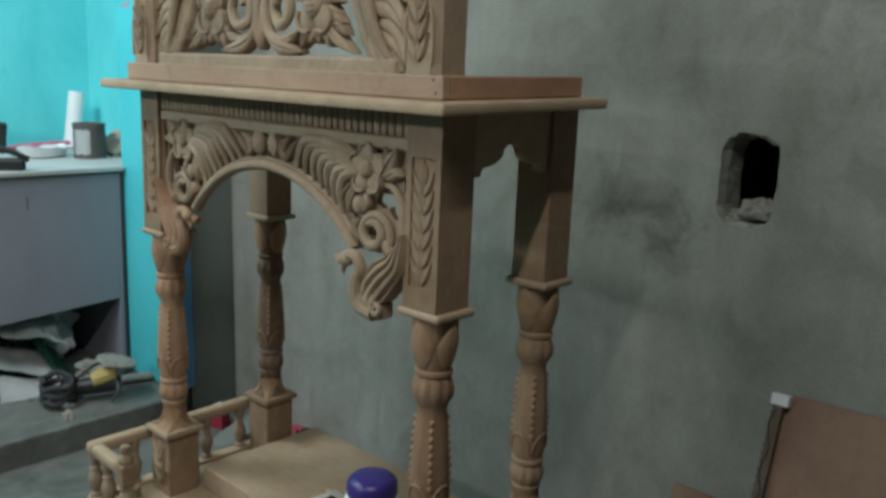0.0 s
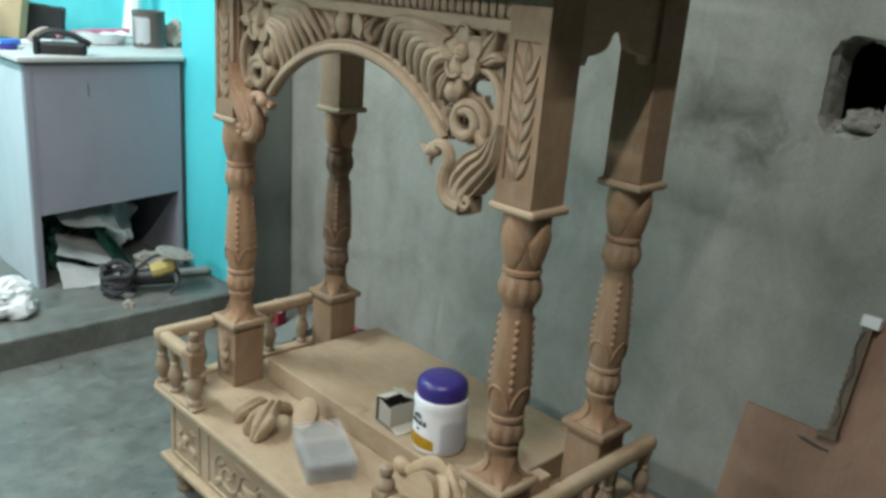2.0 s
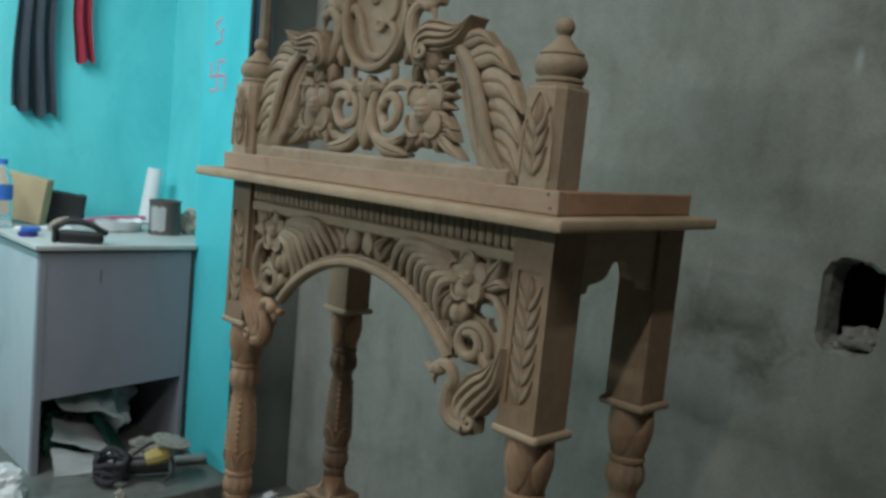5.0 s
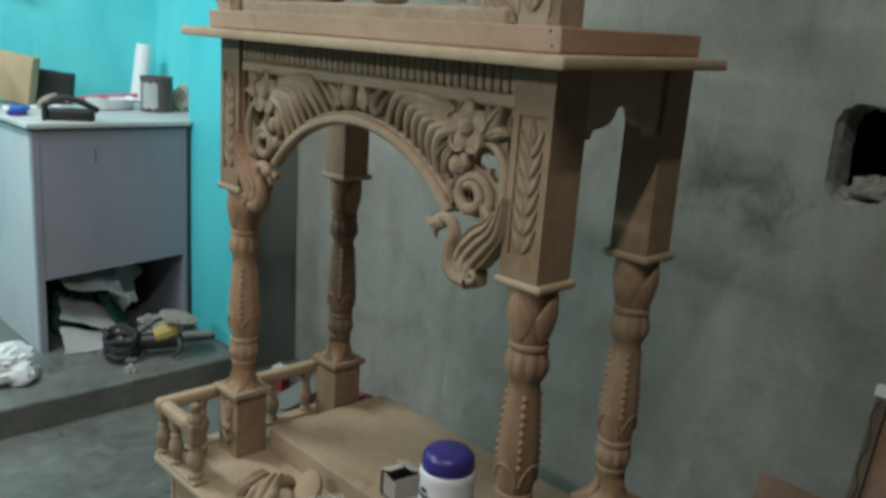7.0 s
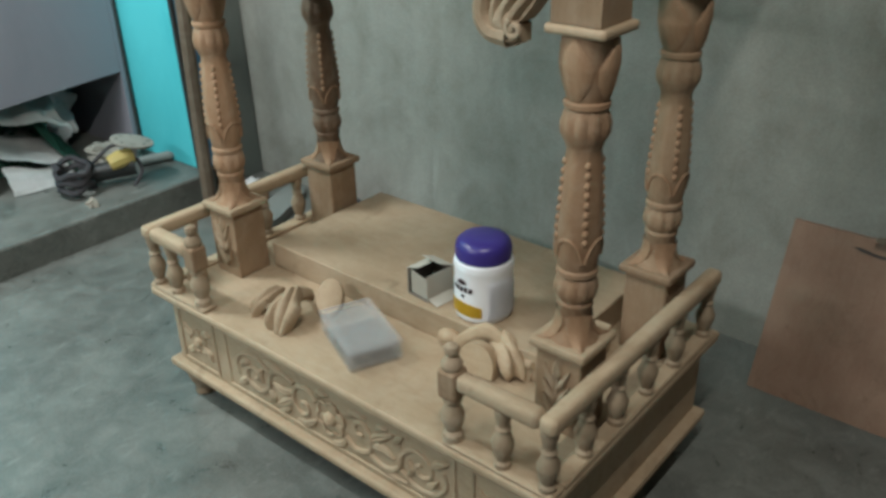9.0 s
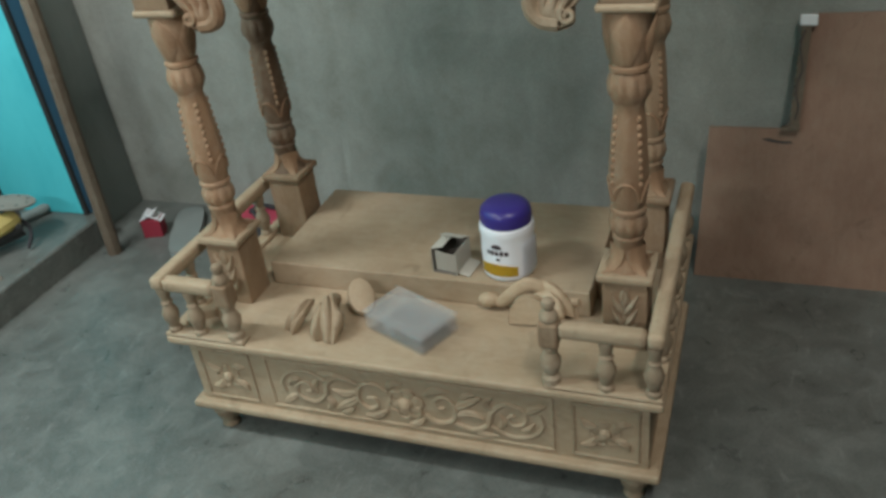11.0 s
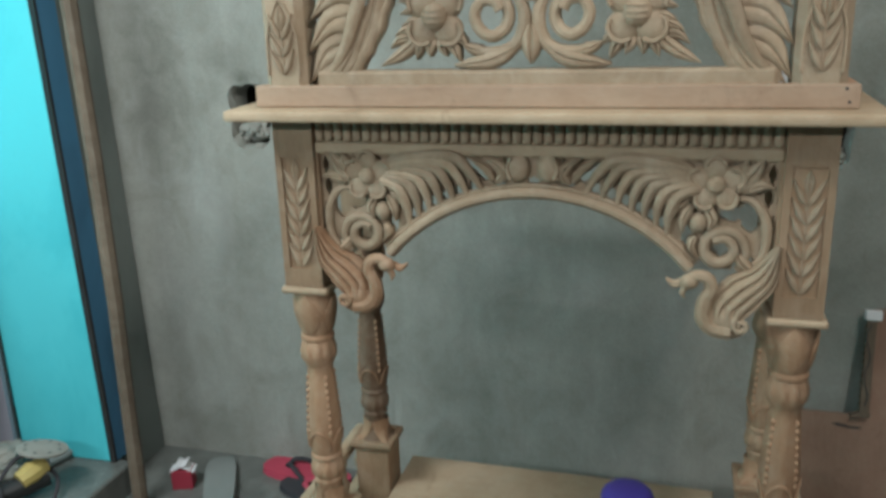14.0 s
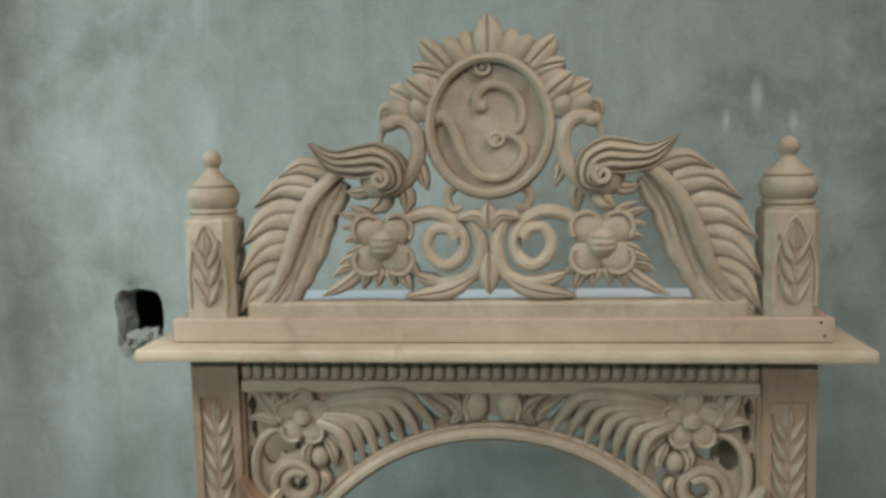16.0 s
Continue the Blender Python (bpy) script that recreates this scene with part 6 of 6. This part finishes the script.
crumple("dusty_rag", "grey dusty rag heaped by the power tool", "rag", RUBBLE, Matrix.Translation((-2.83, 1.31, PLAT)), 0.07, 0.5, 2.9, (1.0, 1.3, 0.6), 4)


def draped_sheet(name, label, mat, corners, wave, seed, cat="sheet", group=""):
    """A thin crumpled sheet between four corners: near left, near right, far right, far left."""
    b = bmesh.new()
    p = [Vector(c) for c in corners]
    n = 16
    g = []
    for i in range(n + 1):
        row = []
        for j in range(n + 1):
            u, v = i / n, j / n
            q = p[0].lerp(p[1], u).lerp(p[3].lerp(p[2], u), v)
            q += noise.noise_vector(Vector((u * 2.6 + seed, v * 2.6, seed))) * wave + noise.noise_vector(Vector((u * 7 + seed, v * 7, seed))) * wave * 0.35
            q.z = max(q.z, PLAT + 0.003)
            row.append(b.verts.new(q))
        g.append(row)
    for i in range(n):
        for j in range(n):
            b.faces.new((g[i][j], g[i + 1][j], g[i + 1][j + 1], g[i][j + 1]))
    bmesh.ops.solidify(b, geom=b.faces[:], thickness=0.002)
    return tagged(part(name, b, mat, sharp=28), label, cat, group)


draped_sheet("silver_sheet", "creased silver sheet propped up under the desk", FOIL, ((-2.845, 0.958, 0.205), (-2.815, 1.165, 0.112), (-3.03, 1.19, 0.20), (-3.03, 1.02, 0.235)), 0.012, 1.0, group="silver sheets under the desk")
draped_sheet("silver_sheet", "creased silver sheet lying under the desk", FOIL, ((-2.795, 0.955, 0.096), (-2.765, 1.135, 0.097), (-2.845, 1.168, 0.108), (-2.850, 0.957, 0.172)), 0.008, 4.0, group="silver sheets under the desk")
draped_sheet("silver_sheet", "bunched silver sheet reaching up behind the desk front", FOIL, ((-2.895, 0.985, 0.318), (-2.875, 1.205, 0.215), (-3.03, 1.215, 0.345), (-3.02, 1.02, 0.365)), 0.030, 8.0, group="silver sheets under the desk")
draped_sheet("green_sheet", "dark green plastic sheet leaning under the desk", GREEN_SACK, ((-2.80, 1.168, 0.094), (-2.87, 1.235, 0.094), (-3.00, 1.175, 0.215), (-2.94, 1.085, 0.300)), 0.014, 2.6)
draped_sheet("white_sheet", "white board sheet leaning at the back under the desk", LABEL_WHITE, ((-3.34, 0.95, 0.094), (-3.34, 1.30, 0.094), (-3.48, 1.30, 0.52), (-3.48, 0.95, 0.52)), 0.004, 6.2)


def grinder():
    x, y = -2.64, 1.19
    t = thing("power_tool", (x, y, PLAT), "black and yellow power sander with grey disc on the platform", "tool")
    at = Matrix.Translation((x, y, PLAT)) @ Matrix.Rotation(radians(62), 4, "Z")
    b = bmesh.new()
    sweep(b, curve([(-0.09, 0, 0.045), (-0.03, 0, 0.050), (0.03, 0, 0.055), (0.07, 0, 0.060)], 14), taper(13, 0.026, 0.032), 12)
    part("tool_body", b, BLACK, t, at=at)
    b = bmesh.new()
    sweep(b, [(0.0, -0.012, 0.075), (0.035, -0.008, 0.085), (0.07, 0.0, 0.090)], [0.024, 0.03, 0.024], 10)
    part("housing", b, YELLOW_OLD, t, "worn yellow housing", at=at)
    b = bmesh.new()
    lathe(b, [(0.060, 0), (0.064, 0.003), (0.064, 0.008), (0.020, 0.012), (0.001, 0.012)], seg=28)
    part("sanding_disc", b, RUBBLE, t, "grey sanding disc", at=at @ Matrix.Translation((0.075, 0.01, 0.125)) @ Matrix.Rotation(radians(14), 4, "Y"))
    for k in range(8):
        a = k * math.tau / 8
        b = bmesh.new()
        lathe(b, [(0.005, 0.0085), (0.005, 0.0102)], seg=8)
        part("disc_hole", b, BLACK, t, at=at @ Matrix.Translation((0.075, 0.01, 0.125)) @ Matrix.Rotation(radians(14), 4, "Y") @ Matrix.Translation((0.045 * math.cos(a), 0.045 * math.sin(a), 0)))
    b = bmesh.new()
    sweep(b, [(0.072, 0.008, 0.08), (0.075, 0.01, 0.125)], 0.016, 10)
    part("spindle", b, STEEL, t, at=at)
    b = bmesh.new()
    pts = []
    for i in range(96):
        a = i * 0.24
        pts.append((-0.105 + 0.048 * math.cos(a), -0.02 + 0.060 * math.sin(a), 0.012 + 0.0009 * i + 0.006 * math.sin(i * 0.9)))
    sweep(b, pts, 0.0095, 7)
    part("power_cable", b, RUBBER_DARK, t, "coiled black cable", at=at)
    b = bmesh.new()
    sweep(b, curve([(0.06, -0.06, 0.012), (0.09, -0.02, 0.05), (0.06, 0.03, 0.10), (0.02, 0.04, 0.115), (-0.03, 0.02, 0.09), (-0.08, 0.0, 0.05)], 24), 0.0055, 7)
    part("handle_loop", b, RUBBER_DARK, t, at=at)


grinder()
b = bmesh.new()
lathe(b, [(0.014, 0), (0.016, 0.004), (0.016, 0.10), (0.011, 0.105), (0.011, 0.13), (0.009, 0.132)], seg=16)
tagged(part("tool_handle", b, GREY_GREEN, at=Matrix.Translation((-2.70, 1.375, PLAT + 0.0165)) @ Matrix.Rotation(radians(72), 4, "Z") @ Matrix.Rotation(radians(90), 4, "Y") @ Matrix.Translation((0, 0, -0.05))), "dark grey tool handle lying by the pillar", "tool")
crumple("paper_scrap", "small grey paper scrap on the platform edge", "scrap", GREYCARD, Matrix.Translation((-2.545, 1.065, PLAT)), 0.016, 0.6, 9.1)

# ---- hanging on the turquoise wall ----


def garment(name, label, y0, y1, z0, z1, mat, seed, parent=None):
    b = bmesh.new()
    n, m = 22, 18
    g = []
    for j in range(m + 1):
        row = []
        for i in range(n + 1):
            u, v = i / n, j / m
            fold = 0.016 * math.sin(u * 11 + seed + 0.6 * math.sin(v * 3)) + 0.010 * noise.noise(Vector((u * 4, v * 2, seed)))
            pinch = 0.72 + 0.28 * v ** 0.7
            yc = (y0 + y1) / 2 + (u - 0.5) * (y1 - y0) * pinch + 0.01 * math.sin(v * 5 + seed)
            zz = z1 - (z1 - z0) * v + 0.012 * math.sin(u * 8 + seed) * v
            row.append(b.verts.new((TEAL_X + 0.035 + fold * (0.4 + 0.6 * v), yc, zz)))
        g.append(row)
    for j in range(m):
        for i in range(n):
            b.faces.new((g[j][i], g[j][i + 1], g[j + 1][i + 1], g[j + 1][i]))
    bmesh.ops.solidify(b, geom=b.faces[:], thickness=0.012)
    ob = part(name, b, mat, parent, sharp=60)
    return ob if parent else tagged(ob, label, "clothing")


trousers = thing("hanging_trousers", (TEAL_X + 0.03, 1.11, 1.27), "dark grey-blue trousers hanging on the turquoise wall", "clothing")
garment("trouser_leg", "", 1.012, 1.110, 1.275, 2.02, GREY_CLOTH, 0.7, trousers)
garment("trouser_leg", "", 1.075, 1.172, 1.262, 2.02, GREY_CLOTH, 1.9, trousers)
garment("red_cloth", "short red cloth hanging on the turquoise wall", 1.228, 1.308, 1.490, 1.90, RED_CLOTH, 2.2)

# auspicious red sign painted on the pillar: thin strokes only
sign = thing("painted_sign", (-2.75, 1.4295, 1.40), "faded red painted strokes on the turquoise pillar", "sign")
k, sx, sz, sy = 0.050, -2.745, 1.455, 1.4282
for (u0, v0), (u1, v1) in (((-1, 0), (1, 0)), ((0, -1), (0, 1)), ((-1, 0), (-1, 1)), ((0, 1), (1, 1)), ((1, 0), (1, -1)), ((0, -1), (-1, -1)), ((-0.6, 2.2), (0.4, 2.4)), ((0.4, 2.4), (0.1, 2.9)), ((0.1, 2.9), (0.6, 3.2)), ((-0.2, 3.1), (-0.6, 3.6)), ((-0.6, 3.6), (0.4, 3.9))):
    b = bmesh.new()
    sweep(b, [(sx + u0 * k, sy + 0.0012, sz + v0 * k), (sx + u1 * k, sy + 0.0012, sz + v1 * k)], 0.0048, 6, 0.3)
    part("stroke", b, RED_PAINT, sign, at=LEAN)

# ---- beside the shrine, on the floor ----
b = bmesh.new()
sweep(b, curve([(-2.420, 1.375, 0.0), (-2.416, 1.390, 0.8), (-2.434, 1.400, 1.6), (-2.462, 1.406, 2.79)], 12), 0.020, 8)
for v in b.verts:
    v.co += noise.noise_vector(v.co * 6) * 0.004
tagged(part("wooden_pole", b, POLE, sharp=30), "weathered wooden pole standing beside the turquoise pillar", "pole")
redbox = thing("red_carton", (-2.355, 1.495, 0), "small red carton with white open flaps on the floor", "box")
at = Matrix.Translation((-2.355, 1.495, 0)) @ Matrix.Rotation(radians(18), 4, "Z")
part("box_body", boxed(-0.030, 0.030, -0.022, 0.022, 0, 0.060, bevel=0.002), RED_CARD, redbox, at=at)
for x, rz in ((-0.030, 28), (0.030, -24)):
    part("flap", boxed(-0.028, 0.028, -0.022, 0.022, 0.062, 0.0635), LABEL_WHITE, redbox, at=at @ Matrix.Translation((x * 0.6, 0, 0.012)) @ Matrix.Rotation(radians(rz), 4, "Y"))


def slipper(at, mat, label, strap=None):
    t = thing("slipper", at.translation, label, "slipper", "slippers by the wall")
    b = bmesh.new()
    n = 28
    out = []
    for i in range(n):
        a = i * math.tau / n
        ca, sa = math.cos(a), math.sin(a)
        f = 1 / (abs(ca) ** 4 + abs(sa) ** 4) ** 0.25
        out.append(((0.046 + 0.003 * sa) * ca * f, 0.148 * sa * f))
    lo = [b.verts.new((x, y, 0.0)) for x, y in out]
    hi = [b.verts.new((x * 0.97, y * 0.985, 0.020 + 0.006 * (y < 0))) for x, y in out]
    b.faces.new(lo[::-1])
    b.faces.new(hi)
    for i in range(n):
        b.faces.new((lo[i], lo[(i + 1) % n], hi[(i + 1) % n], hi[i]))
    part("sole", b, mat, t, at=at)
    if strap:
        for s in (-1, 1):
            b = bmesh.new()
            sweep(b, curve([(0, 0.07, 0.022), (s * 0.018, 0.045, 0.042), (s * 0.038, 0.0, 0.030), (s * 0.043, -0.03, 0.012)], 12), 0.007, 7)
            part("strap", b, strap, t, at=at)


slipper(Matrix.Translation((-2.245, 1.505, 0)) @ Matrix.Rotation(radians(28), 4, "Z"), GREY_GREEN, "worn grey-green rubber slipper sole lying on the floor")
slipper(Matrix.Translation((-2.02, 1.615, 0)) @ Matrix.Rotation(radians(78), 4, "Z"), RUBBER_PINK, "pink-red rubber slipper beside the wall", RUBBER_DARK)
slipper(Matrix.Translation((-1.93, 1.52, 0)) @ Matrix.Rotation(radians(70), 4, "Z"), RUBBER_DARK, "dark rubber slipper with pink strap beside the wall", RUBBER_PINK)

# leaning sheet of plywood with a stepped corner
PB, PT = 1.535, 1.672
lean = math.atan2(PT - PB, 0.63)
at = Matrix.Translation((0, PB, 0.0)) @ Matrix.Rotation(-lean, 4, "X")
ply = thing("plywood_sheet", (-0.4, PB, 0), "stepped reddish plywood sheet leaning against the grey wall", "plywood")
b = bmesh.new()
prism(b, [(-0.757, 0.0), (0.02, 0.0), (0.02, 0.640), (-0.548, 0.628), (-0.562, 0.374), (-0.745, 0.374)], 0.0, 0.012)
part("sheet", b, PLY, ply, at=at, smooth=False)
b = bmesh.new()
prism(b, [(-0.630, 0.350), (-0.612, 0.344), (-0.580, 0.340), (-0.562, 0.342), (-0.563, 0.346), (-0.590, 0.347), (-0.614, 0.352)], -0.0012, -0.0003)
part("scorch_mark", b, DARKEDGE, ply, "dark streak on the plywood", at=at)
batten = thing("dark_batten", (-0.562, 1.61, 0.37), "dark carved batten with pale end standing on the plywood", "batten")
# a strip cut in small scallops along one side
left, right = [], []
for k in range(27):
    f = k / 26
    xm = -0.563 + 0.005 * f
    left.append((xm - 0.011 + 0.003 * (k % 2), 0.386 + 0.218 * f))
    right.append((xm + 0.010, 0.386 + 0.218 * f))
b = bmesh.new()
prism(b, left[::-1] + right, -0.020, -0.001)
part("strip", b, POLE, batten, at=at)
b = bmesh.new()
sweep(b, curve([(-0.563 + 0.005 * math.sin(k * 1.9), -0.0203, 0.40 + 0.028 * k) for k in range(8)], 48), 0.0022, 6)
part("carved_line", b, DARKEDGE, batten, "dark wavy carved line", at=at)
part("end_block", boxed(-0.573, -0.537, -0.024, 0.000, 0.6045, 0.628, bevel=0.003), LABEL_WHITE, batten, "pale end block", at=at)
b = bmesh.new()
prism(b, [(-0.590, 0.3745), (-0.551, 0.3745), (-0.551, 0.3855), (-0.576, 0.3855), (-0.582, 0.381), (-0.590, 0.380)], -0.022, -0.001)
part("foot", b, POLE, batten, at=at)

# rubble in the wall holes
for hx, hz, s0, n in ((-0.690, 0.942, 3.0, 11), (-2.135, 0.985, 5.0, 7)):
    rub = thing("rubble", (hx, WALL_Y + 0.05, hz), "loose mortar rubble lying in the wall hole", "rubble")
    for i in range(n):
        b = bmesh.new()
        r = 0.033 if i == 0 else 0.012 + 0.009 * random.random()
        bmesh.ops.create_icosphere(b, subdivisions=3, radius=r)
        for v in b.verts:
            v.co *= 1 + 0.55 * noise.noise(v.co / r * 1.3 + Vector((s0 + i, 0, 0))) + 0.22 * noise.noise(v.co / r * 3.5 + Vector((0, s0 + i, 0)))
            v.co.z *= 0.75
        x = hx + (0.008 if i == 0 else random.uniform(-0.045, 0.042))
        part("stone", b, RUBBLE, rub, at=Matrix.Translation((x, WALL_Y + (0.040 if i == 0 else random.uniform(0.012, 0.075)), hz + (0.024 if i == 0 else 0.008 + (i % 3) * 0.012))) @ Matrix.Rotation(i * 1.3, 4, "Z"), smooth=False)
